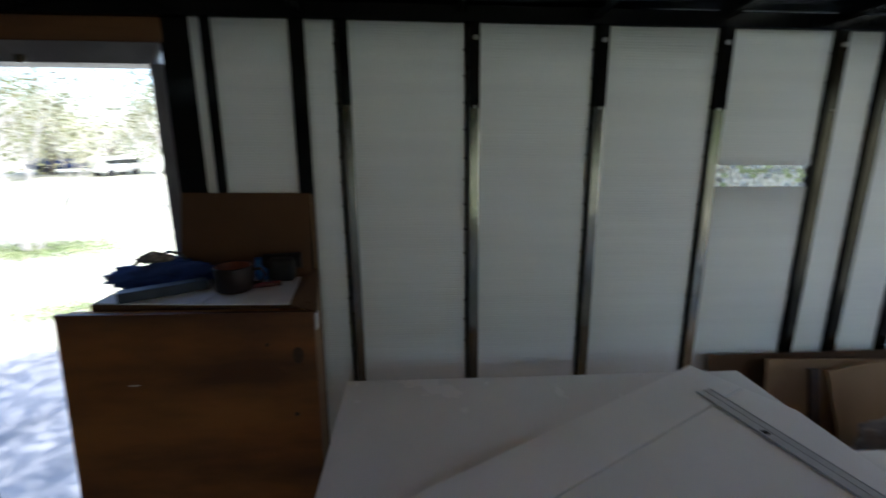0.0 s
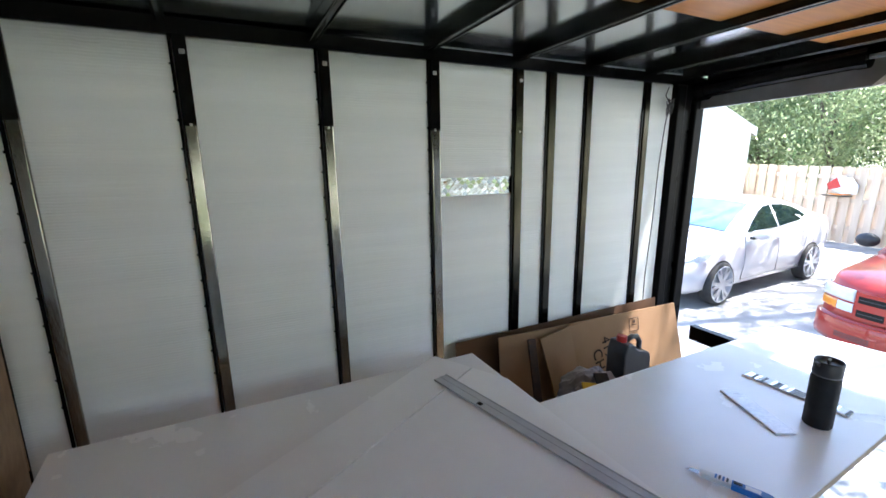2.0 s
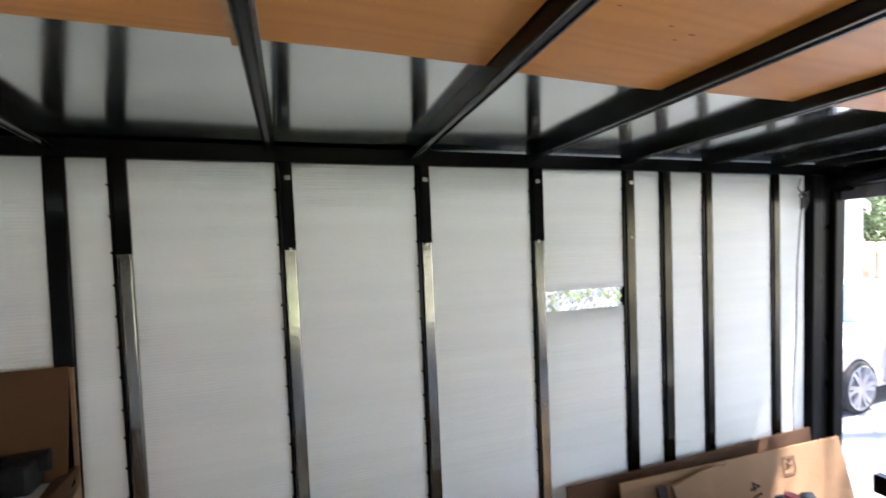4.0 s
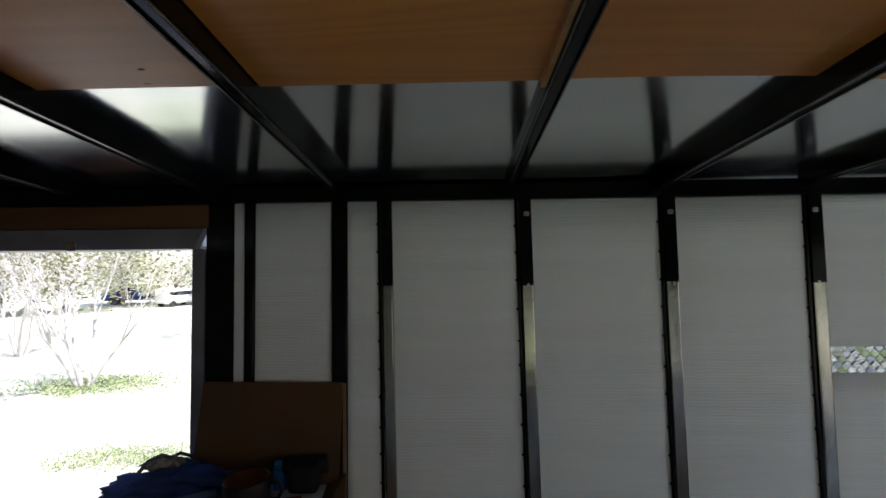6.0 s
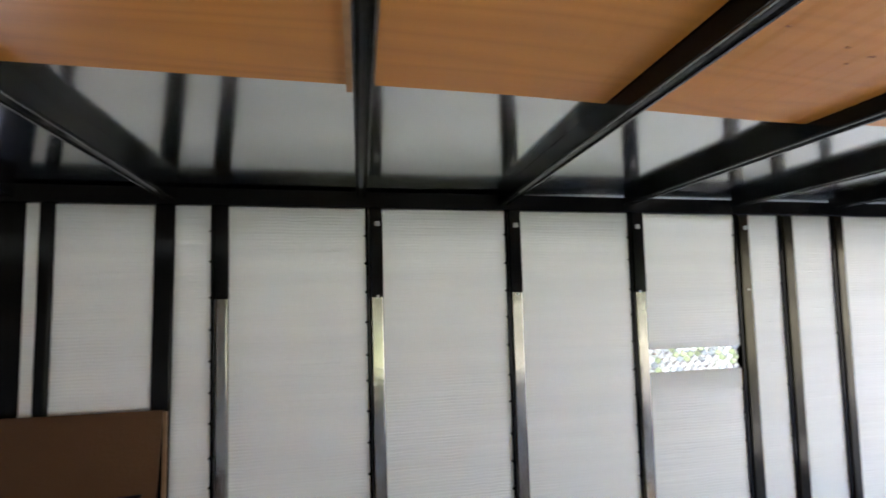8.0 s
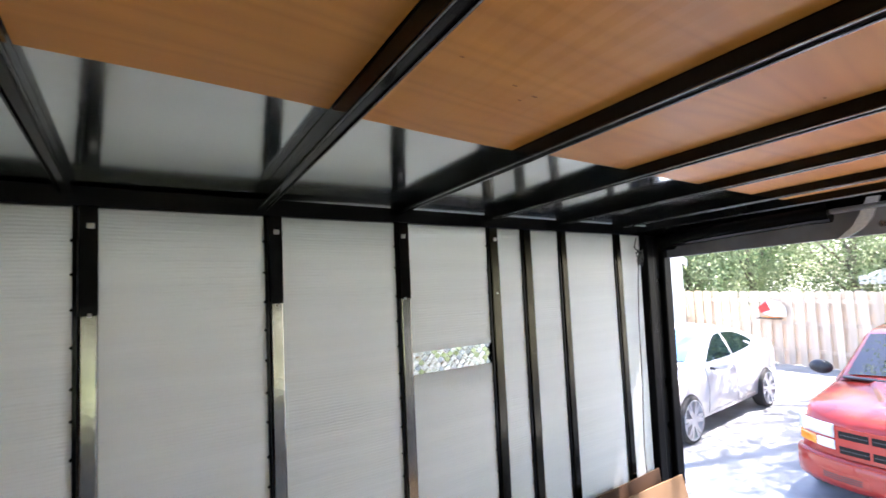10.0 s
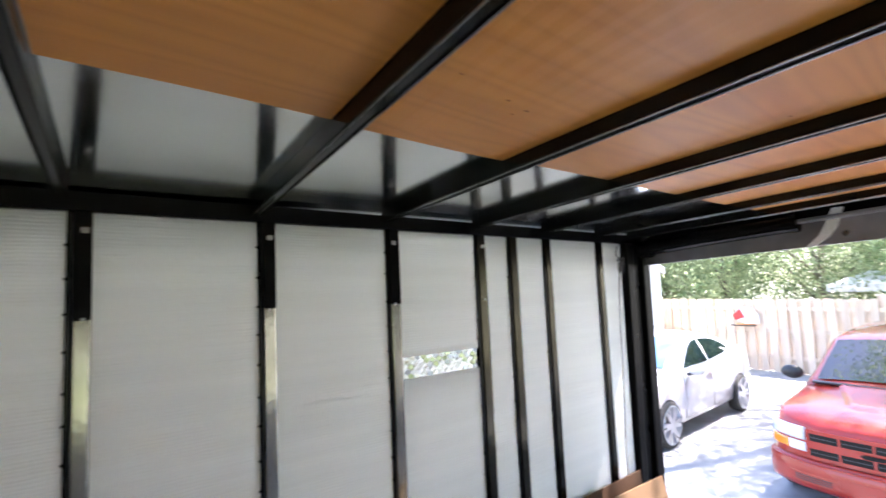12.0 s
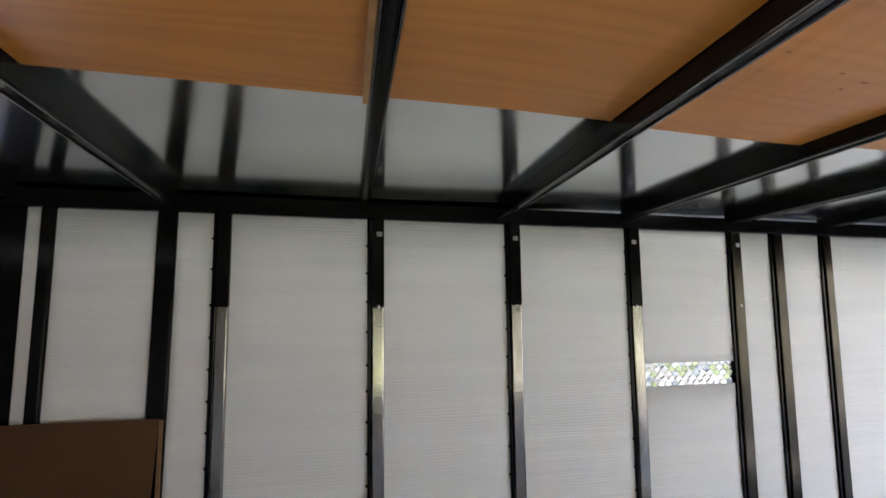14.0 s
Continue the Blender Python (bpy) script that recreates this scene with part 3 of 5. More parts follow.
def sloped(x0, x1, y0, y1, z0, z1):
    """A bar across the trailer that follows the roof's fall on both sides."""
    bm = bmesh.new()
    for a, b in ((y0, RIDGE), (RIDGE, y1)):
        v = [bm.verts.new((x, y, z + 0.048 * (1.25 - abs(y - RIDGE) + 0.1))) for z in (z0, z1) for x in (x0, x1) for y in (a, b)]
        for q in ((0, 1, 3, 2), (4, 6, 7, 5), (0, 2, 6, 4), (1, 5, 7, 3), (0, 4, 5, 1), (2, 3, 7, 6)):
            bm.faces.new([v[k] for k in q])
    return bm


part("head_plate", sloped(2.365, 2.39, Y0 + 0.08, 1.53, 1.885, 2.005), M_TRIM, rear, "dull grey head plate")
part("head_beam", poly([(2.391, Y0 + 0.08, 1.985), (2.391, 1.524, 1.985), (2.391, 1.524, roof_z(1.524, X1) - 0.002), (2.391, RIDGE, roof_z(RIDGE, X1) - 0.002), (2.391, Y0 + 0.08, roof_z(Y0 + 0.08, X1) - 0.002)], (1, 0, 0), 0.012), M_BLACK, rear)
part("spring_tube", tube([(2.325, 1.50, 1.972), (2.325, 1.2, 1.998), (2.325, 0.86, 2.022)], 0.038, 16), M_BLACK, rear)
part("spring_collar", tube([(2.322, 1.525, 1.966), (2.322, 1.47, 1.971)], 0.047, 16), M_BLACK, rear)
part("spring_collar", tube([(2.325, 0.875, 2.021), (2.325, 0.84, 2.023)], 0.041, 16), M_BLACK, rear)
part("spring_shaft", tube([(2.325, 0.85, 2.023), (2.325, RIDGE, 2.056), (2.325, -0.8, 1.995)], 0.010, 10), M_TRIM, rear)
part("bracket", poly([(2.345, 0.735, 2.066), (2.345, 0.70, 2.066), (2.345, 0.725, 1.99), (2.345, 0.755, 1.95), (2.345, 0.80, 1.92), (2.345, 0.83, 1.916), (2.345, 0.785, 1.96), (2.345, 0.758, 2.01)], (1, 0, 0), 0.018), M_BUBBLE, rear, "pale curved bracket")
part("bolt", tube([(2.352, 0.70, 1.962), (2.364, 0.70, 1.962)], 0.012, 10), M_CHROME, rear)

# ---- on the benches ----
TOP = 0.90


def bench(name, x0, x1, y0, y1, label, legs):
    ob = empty(name, (0, 0, 0), label, "workbench", "white benches")
    part("worktop", boxm(x0, x1, y0, y1, TOP - 0.022, TOP, bev=0.0015), M_TABLE, ob)
    part("edge_core", boxm(x0 + 0.004, x1 - 0.004, y0 - 0.0015, y1 + 0.0015, TOP - 0.020, TOP - 0.003), M_CORE, ob, "raw chipboard edge")
    for lx, ly in legs:
        part("leg", boxm(lx - 0.03, lx + 0.03, ly - 0.03, ly + 0.03, 0.0, TOP - 0.023, bev=0.004), M_PINE, ob)
    return ob


bench("workbench", -0.413, 0.879, 0.34, 1.352, "white melamine sheet laid as a workbench by the wall", [(-0.33, 1.27), (0.80, 1.27), (-0.33, 0.43), (0.80, 0.43)])
ob = empty("workbench", (0, 0, 0), "white melamine sheet workbench reaching to the rear opening", "workbench", "white benches")
outline = [(0.8805, 0.345), (1.66, 0.385), (2.36, 0.43), (2.252, 0.950), (0.8805, 0.953)]
part("worktop", poly([(x, y, TOP - 0.022) for x, y in outline], (0, 0, 1), 0.022), M_TABLE, ob)
part("edge_core", poly([(0.884 + (x - 0.884) * 0.9995, y + (0.0015 if y > 0.6 else -0.0015), TOP - 0.020) for x, y in outline], (0, 0, 1), 0.016), M_CORE, ob, "raw chipboard edge")
for lx, ly in ((1.27, 0.42), (0.97, 0.87), (2.12, 0.87), (1.70, 0.87)):
    part("leg", boxm(lx - 0.03, lx + 0.03, ly - 0.03, ly + 0.03, 0.0, TOP - 0.023, bev=0.004), M_DARKP, ob)

# two white boards lying askew on the long bench, and a rail across them
ANG = 29.0
c, s_ = math.cos(radians(ANG)), math.sin(radians(ANG))


def askew(u0, u1, v0, v1, z0, z1, bev=0.001):
    """A board in the turned frame whose corner is the tip by the wall."""
    return boxm(u0, u1, v0, v1, z0, z1, bev=bev, m=Matrix.Translation((0.724, 1.372, 0)) @ pose(0, 0, 0, 0, 0, ANG))


b1 = empty("white_board", (0, 0, 0), "narrow white panel board lying askew on the bench", "board", "boards on the bench")
part("board_face", askew(-1.10, 0.0, -0.163, 0.0, TOP + 0.001, TOP + 0.0135), M_SHEET, b1)
b2 = empty("white_board", (0, 0, 0), "wide white panel board lying askew on the bench", "board", "boards on the bench")
part("board_face", poly([(x, y, TOP + 0.001) for x, y in ((0.805, 1.226), (0.872, 1.105), (0.872, 0.36), (-0.06, 0.36), (-0.07, 0.741))], (0, 0, 1), 0.0115), M_SHEET, b2)
rail = empty("aluminium_rail", (0, 0, 0), "long grey aluminium channel lying across the boards", "metal rail")
d = Vector((0.843 - 0.667, 0.45 - 1.212, 0))
L, a = d.length + 0.25, math.degrees(math.atan2(d.y, d.x))
m = Matrix.Translation((0.667, 1.212, 0)) @ pose(0, 0, 0, 0, 0, a)
Z = TOP + 0.014
part("web", boxm(0, L, -0.027, 0.027, Z, Z + 0.004, bev=0.0008, m=m), M_ALU, rail)
part("flange", boxm(0, L, -0.027, -0.0235, Z + 0.0045, Z + 0.0062, bev=0.0005, m=m), M_ALU, rail)
part("flange", boxm(0, L, 0.0235, 0.027, Z + 0.0045, Z + 0.0062, bev=0.0005, m=m), M_ALU, rail)
part("rib", boxm(0, L, 0.000, 0.009, Z + 0.0045, Z + 0.0058, bev=0.0005, m=m), M_ALU, rail)
part("hole", boxm(0.196, 0.214, -0.020, -0.006, Z + 0.0045, Z + 0.0055, bev=0.0003, m=m), M_INK, rail)

# insulated cup
cup = empty("travel_cup", (1.530, 0.497, TOP), "matt black insulated travel cup with a screw lid", "cup")
cup.scale = (0.95, 0.95, 1.035)
part("body", turned([(0.034, 0.0), (0.037, 0.004), (0.0375, 0.06), (0.0375, 0.145), (0.036, 0.150)], 36), M_CUP, cup, smooth=True)
part("ring", turned([(0.0355, 0.1505), (0.0355, 0.154)], 36), M_TRIM, cup, smooth=True)
lid = part("lid", turned([(0.0365, 0.1545), (0.037, 0.158), (0.037, 0.190), (0.0345, 0.193), (0.033, 0.1915), (0.032, 0.184), (0.001, 0.184)], 36), M_DARKP, cup, smooth=True)
part("spout_tab", boxm(-0.046, -0.030, 0.006, 0.020, 0.180, 0.191, bev=0.003), M_DARKP, lid)
part("strap_post", tube([(-0.012, -0.004, 0.185), (-0.008, 0.0, 0.193), (0.012, 0.004, 0.193), (0.015, 0.004, 0.185)], 0.004, 8), M_DARKP, lid)


def flat_pack(name, label, p, q, w, bars, colour, rise=0.0095, base=M_BUBBLE):
    d = Vector((q[0] - p[0], q[1] - p[1], 0))
    ob = empty(name, (p[0], p[1], TOP), label, "hardware pack", rz=math.degrees(math.atan2(d.y, d.x)))
    part("sleeve", boxm(0, d.length, -w / 2, w / 2, 0.0005, 0.006, bev=0.002), base, ob)
    n = bars
    for i in range(n):
        x = d.length * (i + 0.5) / n
        e = rnd.uniform(0.41, 0.48)
        part("blister", boxm(x - d.length / n * e, x + d.length / n * e, -w * rnd.uniform(0.43, 0.48), w * rnd.uniform(0.40, 0.48), 0.0062, rise + rnd.uniform(-0.0004, 0.0004), bev=0.0004), rnd.choice(colour) if isinstance(colour, tuple) else colour, ob)
    return ob


flat_pack("blister_strip", "shiny foil strip of small blister packs", (1.655, 0.765), (1.668, 0.470), 0.046, 31, (M_BUBBLE, M_CHROME, M_DARKP, M_BUBBLE, M_TRIM, M_CHROME), 0.0075, M_BUBBLE)
flat_pack("plastic_sleeve", "clear plastic sleeve with a ribbed strip in it", (1.485, 0.722), (1.392, 0.510), 0.062, 26, M_BUBBLE, 0.0072)

knife = empty("box_knife", (1.020, 0.540, TOP), "blue and white retractable box knife", "knife", rz=-66)
part("handle", poly([(0.085, -0.010, 0.001), (0.15, -0.011, 0.001), (0.163, -0.008, 0.001), (0.168, 0.0, 0.001), (0.163, 0.007, 0.001), (0.15, 0.010, 0.001), (0.085, 0.009, 0.001)], (0, 0, 1), 0.014), M_BLUEP, knife)
part("front_cover", boxm(0.018, 0.0845, -0.0098, 0.0088, 0.001, 0.0148, bev=0.003), M_PAPER, knife, "white front cover")
for i in range(4):
    part("grip_rib", boxm(0.050 + i * 0.008, 0.0545 + i * 0.008, -0.0085, 0.0075, 0.0150, 0.0165, bev=0.0005), M_DARKP if i % 2 else M_BLUEP, knife)
part("slider", boxm(0.088, 0.106, -0.004, 0.004, 0.0152, 0.0185, bev=0.001), M_DARKP, knife)
part("label", boxm(0.112, 0.142, -0.007, 0.006, 0.0151, 0.0162), M_PAPER, knife)
part("blade", poly([(-0.012, -0.004, 0.006), (0.02, -0.008, 0.006), (0.02, 0.008, 0.006), (-0.002, 0.006, 0.006)], (0, 0, 1), 0.001), M_CHROME, knife)

tape = empty("tape_measure", (0.690, 0.502, TOP + 0.0127), "red and black tape measure", "tape measure", rz=-35)
part("case", boxm(-0.036, 0.036, -0.033, 0.033, 0.0, 0.034, bev=0.010), M_CUP, tape)
part("side_badge", boxm(-0.008, 0.014, -0.010, 0.010, 0.0342, 0.0352, bev=0.0004), M_PAPER, tape)
part("red_shell", boxm(-0.038, 0.034, 0.0290, 0.0350, 0.020, 0.0352, bev=0.002), M_RED, tape)
part("thumb_lock", boxm(0.030, 0.042, -0.010, 0.010, 0.010, 0.024, bev=0.002), M_YELLOW, tape)
wire = empty("wire_scrap", (0, 0, 0), "short bent scrap of pale plastic wire", "wire")
part("strand", tube([(0.243, 0.812, TOP + 0.016), (0.255, 0.80, TOP + 0.0165), (0.262, 0.77, TOP + 0.016), (0.272, 0.72, TOP + 0.016)], 0.003, 6), M_SHEET, wire)

# ---- the crate by the side door ----
crate = empty("wooden_crate", (0, 0, 0), "tall brown plywood crate beside the doorway", "crate")
CF = 1.245
part("front_panel", poly([(-1.228, CF, 0.02), (-0.478, CF, 0.02), (-0.478, CF, 1.178), (-1.166, CF, 1.180)], (0, 1, 0), 0.014), M_CRATE, crate)
part("side_panel", poly([(-0.492, CF + 0.0145, 0.02), (-0.480, CF + 0.0145, 0.02), (-0.526, 1.545, 0.02), (-0.538, 1.545, 0.02)], (0, 0, 1), 1.152), M_CARD2, crate)
part("side_panel", boxm(-1.163, -1.150, CF + 0.0145, 1.50, 0.02, 1.045, bev=0.002), M_CRATE, crate)
part("base", boxm(-1.178, -0.54, CF + 0.0145, 1.50, 0.0, 0.03), M_CRATE, crate)
part("top_batten", boxm(-1.15, -0.50, CF + 0.016, CF + 0.04, 1.13, 1.176, bev=0.002), M_PINE, crate)
kb = turned([(0.017, 0.0), (0.016, 0.0012), (0.005, 0.0018)], 14)
bmesh.ops.transform(kb, matrix=Matrix.Translation((-0.528, CF - 0.0002, 1.048)) @ pose(0, 0, 0, 90, 0, 0) @ Matrix.Diagonal((1, 1.5, 1, 1)), verts=kb.verts)
part("knot", kb, M_KNOT, crate)
for kx, kz, kr in ((-0.612, 1.082, 0.006), (-0.545, 0.86, 0.007)):
    kb = turned([(kr, 0.0), (kr * 0.9, 0.0012), (kr * 0.3, 0.0018)], 12)
    bmesh.ops.transform(kb, matrix=Matrix.Translation((kx, CF - 0.0002, kz)) @ pose(0, 0, 0, 90, 0, 0), verts=kb.verts)
    part("knot", kb, M_KNOT, crate)
part("scratch", boxm(-1.002, -0.975, CF - 0.0012, CF - 0.0002, 0.965, 0.968), M_PAPER, crate)
part("tag", boxm(-0.484, -0.479, CF + 0.02, CF + 0.045, 1.115, 1.165, bev=0.0005, m=Matrix.Translation((0.004, 0, 0))), M_PAPER, crate, "torn white paper tag")

cbox = empty("cardboard_box", (0, 0, 0), "brown cardboard box with its flaps folded flat", "cardboard box")
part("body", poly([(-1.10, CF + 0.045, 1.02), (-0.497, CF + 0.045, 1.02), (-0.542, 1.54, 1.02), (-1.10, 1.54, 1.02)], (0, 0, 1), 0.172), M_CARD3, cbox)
part("flap", poly([(-1.085, 1.29, 1.194), (-0.79, 1.27, 1.194), (-0.79, 1.545, 1.194), (-1.085, 1.545, 1.194)], (0, 0, 1), 0.004), M_PAPER, cbox, "white-lined flap")
part("flap", poly([(-0.785, 1.27, 1.194), (-0.545, 1.26, 1.194), (-0.56, 1.545, 1.194), (-0.785, 1.545, 1.194)], (0, 0, 1), 0.004), M_PAPER, cbox, "white-lined flap")
part("side_flap", poly([(-0.545, 1.258, 1.1935), (-0.470, 1.252, 1.172), (-0.527, 1.545, 1.215), (-0.575, 1.545, 1.20)], (0, 0, 1), 0.004), M_CARD3, cbox)

sheet = empty("cardboard_sheet", (0, 0, 0), "flat brown cardboard sheet leaning on the wall", "cardboard")
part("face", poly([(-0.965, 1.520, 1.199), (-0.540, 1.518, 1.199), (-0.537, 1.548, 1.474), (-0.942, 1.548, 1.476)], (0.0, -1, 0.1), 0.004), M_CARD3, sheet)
part("edge", poly([(-0.536, 1.552, 0.75), (-0.525, 1.552, 0.75), (-0.528, 1.552, 1.47), (-0.536, 1.552, 1.47)], (0, -1, 0), 0.008), M_CARD2, sheet)

# a heap of blue work clothes: several rolled and folded lengths of cloth
def fold(bm, at, size, turn, tip, seed):
    """One soft lump of folded cloth with creases along it, added to the heap."""
    r = bmesh.ops.create_icosphere(bm, subdivisions=4, radius=1.0)
    m = Matrix.Translation(at) @ pose(0, 0, 0, 0, tip, turn)
    for v in r["verts"]:
        p = v.co.copy()
        k = Vector((seed, 0.3 * seed, 1.7))
        n = noise.noise(p * 1.4 + k) * 0.30 + abs(noise.noise(Vector((p.x * 1.2, p.y * 5.0, p.z * 5.0)) + k)) * 0.34 + noise.noise(p * 8 + k) * 0.05
        q = p * (0.9 + n)
        c = m @ Vector((q.x * size[0], q.y * size[1], q.z * size[2]))
        c.z = max(c.z, 0.001)
        v.co = c


bm = bmesh.new()
for at, size, turn, tip, seed in (((-0.075, 0.0, 0.030), (0.098, 0.058, 0.034), 18, 4, 1.0), ((0.03, 0.025, 0.034), (0.105, 0.046, 0.030), -12, -6, 2.6), ((0.115, 0.035, 0.022), (0.075, 0.040, 0.021), 24, 8, 4.1), ((-0.02, -0.03, 0.020), (0.120, 0.036, 0.022), 4, 0, 5.7), ((-0.03, 0.035, 0.052), (0.070, 0.034, 0.022), 32, -8, 7.3)):
    fold(bm, at, size, turn, tip, seed)
heap = empty("work_clothes", (-0.955, 1.450, 1.199), "crumpled heap of dark blue work clothes", "clothes", rz=6)
part("fabric", bm, M_BLUE, heap, smooth=True)
bm = bmesh.new()
fold(bm, (-0.045, 0.015, 0.082), (0.052, 0.024, 0.014), 20, 0, 9.0)
part("collar", bm, M_CLOTH2, heap, "pale checked lining", smooth=True)
part("strap", tube([(-0.105, 0.0, 0.062), (-0.085, 0.012, 0.088), (-0.055, 0.020, 0.101), (-0.020, 0.012, 0.094), (0.0, 0.0, 0.080)], 0.0055, 8), M_CLOTH2, heap, "pale webbing strap", smooth=True)
part("strap", tube([(-0.045, 0.030, 0.082), (-0.015, 0.038, 0.098), (0.018, 0.034, 0.090), (0.036, 0.028, 0.070)], 0.005, 8), M_DARKP, heap, "dark webbing strap", smooth=True)
bar = empty("wood_offcut", (-0.928, 1.352, 1.199), "blue-grey square offcut of wood", "wood offcut", rz=34)
part("stick", boxm(-0.115, 0.115, -0.02, 0.02, 0.0, 0.03, bev=0.003), M_SLATE, bar)

mug = empty("mug", (-0.742, 1.392, 1.199), "dark brown mug with an orange inside", "mug")
part("cup", turned([(0.050, 0.0), (0.056, 0.006), (0.057, 0.073), (0.0555, 0.077), (0.053, 0.074), (0.050, 0.012), (0.001, 0.010)], 32), M_MUG, mug, smooth=True)
part("liner", turned([(0.0523, 0.0745), (0.0495, 0.013), (0.001, 0.0112)], 32, close=False), M_ORANGE, mug, smooth=True)
part("handle", tube([(0.055, 0.0, 0.062), (0.078, 0.006, 0.064), (0.090, 0.008, 0.044), (0.078, 0.006, 0.022), (0.055, 0.0, 0.020)], 0.005, 8), M_MUG, mug, smooth=True)
roll = empty("tape_roll", (-0.695, 1.500, 1.199), "roll of bright blue tape", "tape")
part("band", turned([(0.022, 0.0), (0.022, 0.05), (0.015, 0.05), (0.015, 0.0)], 24, close=False), M_BLUEP, roll, smooth=True)
drill = empty("drill_battery", (-0.615, 1.485, 1.199), "black and blue cordless drill lying on the box", "drill")
part("grip", boxm(-0.05, 0.03, -0.03, 0.03, 0.0, 0.075, bev=0.012), M_CUP, drill)
part("motor", tube([(-0.075, 0.02, 0.055), (0.045, 0.03, 0.058)], 0.026, 16), M_CUP, drill)
part("chuck", tube([(-0.098, 0.018, 0.054), (-0.076, 0.02, 0.055)], 0.017, 14), M_BLUEP, drill)
pen = empty("marker_pen", (-0.665, 1.405, 1.199), "dark red marker pen", "pen", rz=18)
part("barrel", tube([(-0.05, 0, 0.009), (0.055, 0, 0.009)], 0.008, 10), M_PEN, pen)

# ---- flattened cartons along the wall behind the rear bench ----
def carton(name, label, pts, lean=(0, -1, 0.15), th=0.006, paper=None):
    ob = empty(name, (0, 0, 0), label, "cardboard", "flattened cartons")
    part("sheet", poly(pts, lean, th), paper or M_CARD, ob)
    return ob


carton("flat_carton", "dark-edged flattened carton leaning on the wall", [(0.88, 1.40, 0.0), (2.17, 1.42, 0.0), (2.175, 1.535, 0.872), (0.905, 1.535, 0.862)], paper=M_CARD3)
c2 = carton("flat_carton", "flattened brown carton leaning on the wall", [(1.06, 1.32, 0.0), (2.34, 1.30, 0.0), (2.212, 1.445, 0.862), (1.085, 1.475, 0.872)])
c3 = carton("flat_carton", "torn carton flap folded over the cartons", [(1.40, 1.30, 0.0), (1.60, 1.30, 0.0), (1.545, 1.434, 0.872), (1.46, 1.437, 0.872), (1.275, 1.425, 0.848), (1.33, 1.385, 0.62)])


def lettering(body, size, at, rot, parent, name="marker_writing"):
    cu = bpy.data.curves.new("writing", "FONT")
    cu.body, cu.size, cu.extrude = body, size, 0.0006
    tmp = bpy.data.objects.new("writing", cu)
    me = bpy.data.meshes.new_from_object(tmp)
    me.materials.append(M_INK)
    ob = new(name, me)
    ob.matrix_basis = Matrix.Translation(at) @ rot
    ob.parent = parent
    bpy.data.objects.remove(tmp)
    return ob


LEAN = pose(0, 0, 0, 80, 0, -2) @ pose(0, 0, 0, 0, 0, -78)
lettering("419", 0.074, (1.672, 1.4325, 0.768), LEAN, c2)
lettering("CH", 0.080, (1.612, 1.4245, 0.715), LEAN, c2)
stamp = Matrix.Translation((1.865, 1.4275, 0.765)) @ pose(0, 0, 0, 80.3, 0, -1.5)
for q in ((0.0, 0.066, 0.0, 0.004), (0.0, 0.066, 0.066, 0.070), (0.0, 0.004, 0.0045, 0.0655), (0.062, 0.066, 0.0045, 0.0655), (0.016, 0.050, 0.030, 0.036), (0.024, 0.042, 0.042, 0.056)):
    part("print_mark", boxm(*q, 0.0, 0.0012, m=stamp), M_KNOT, c2)
stake = empty("wood_strip", (0, 0, 0), "dark narrow strip of wood standing against the cartons", "wood strip")
part("strip", poly([(1.262, 1.285, 0.0), (1.298, 1.285, 0.0), (1.248, 1.432, 0.853), (1.212, 1.434, 0.853)], (0, -1, 0.1), 0.012), M_KNOT, stake)
stand = empty("tool_bin", (0, 0, 0), "low dark plastic bin full of small parts", "bin")
part("tub", boxm(1.22, 1.86, 0.98, 1.26, 0.0, 0.65, bev=0.02), M_DARKP, stand)
jug = empty("oil_jug", (1.500, 1.13, 0.651), "dark grey plastic oil jug with a red cap", "jug")
jug.scale = (0.82, 0.85, 0.85)
prof = [(-0.085, 0.0), (0.085, 0.0), (0.094, 0.02), (0.094, 0.225), (0.082, 0.252), (0.05, 0.266), (-0.01, 0.285), (-0.04, 0.318), (-0.078, 0.318), (-0.094, 0.27), (-0.092, 0.02)]
part("body", (lambda b: (bmesh.ops.bevel(b, geom=list(b.edges), offset=0.008, segments=2, affect="EDGES", profile=0.5), b)[1])(poly([(x, -0.055, z) for x, z in prof], (0, 1, 0), 0.11)), M_JUG, jug)
part("handle", tube([(0.068, 0, 0.25), (0.068, 0, 0.292), (0.045, 0, 0.322), (0.005, 0, 0.328), (-0.036, 0, 0.308)], 0.013, 10), M_JUG, jug, smooth=True)
part("cap", tube([(-0.062, 0, 0.318), (-0.060, 0, 0.345)], 0.024, 18), M_RED, jug)
part("label_panel", boxm(-0.06, 0.06, -0.0565, -0.0555, 0.05, 0.17), M_DARKP, jug)
bag = empty("parts_bag", (1.345, 1.19, 0.651), "crumpled grey and yellow bag of parts", "bag")
bm = bmesh.new()
bmesh.ops.create_icosphere(bm, subdivisions=4, radius=1.0)
for v in bm.verts:
    p = v.co.copy()
    q = p * (1 + 0.3 * noise.noise(p * 2.5) + 0.12 * noise.noise(p * 8))
    v.co = Vector((q.x * 0.135, q.y * 0.085, max(0, q.z + 0.3) * 0.105))
part("film", bm, M_TRIM, bag)
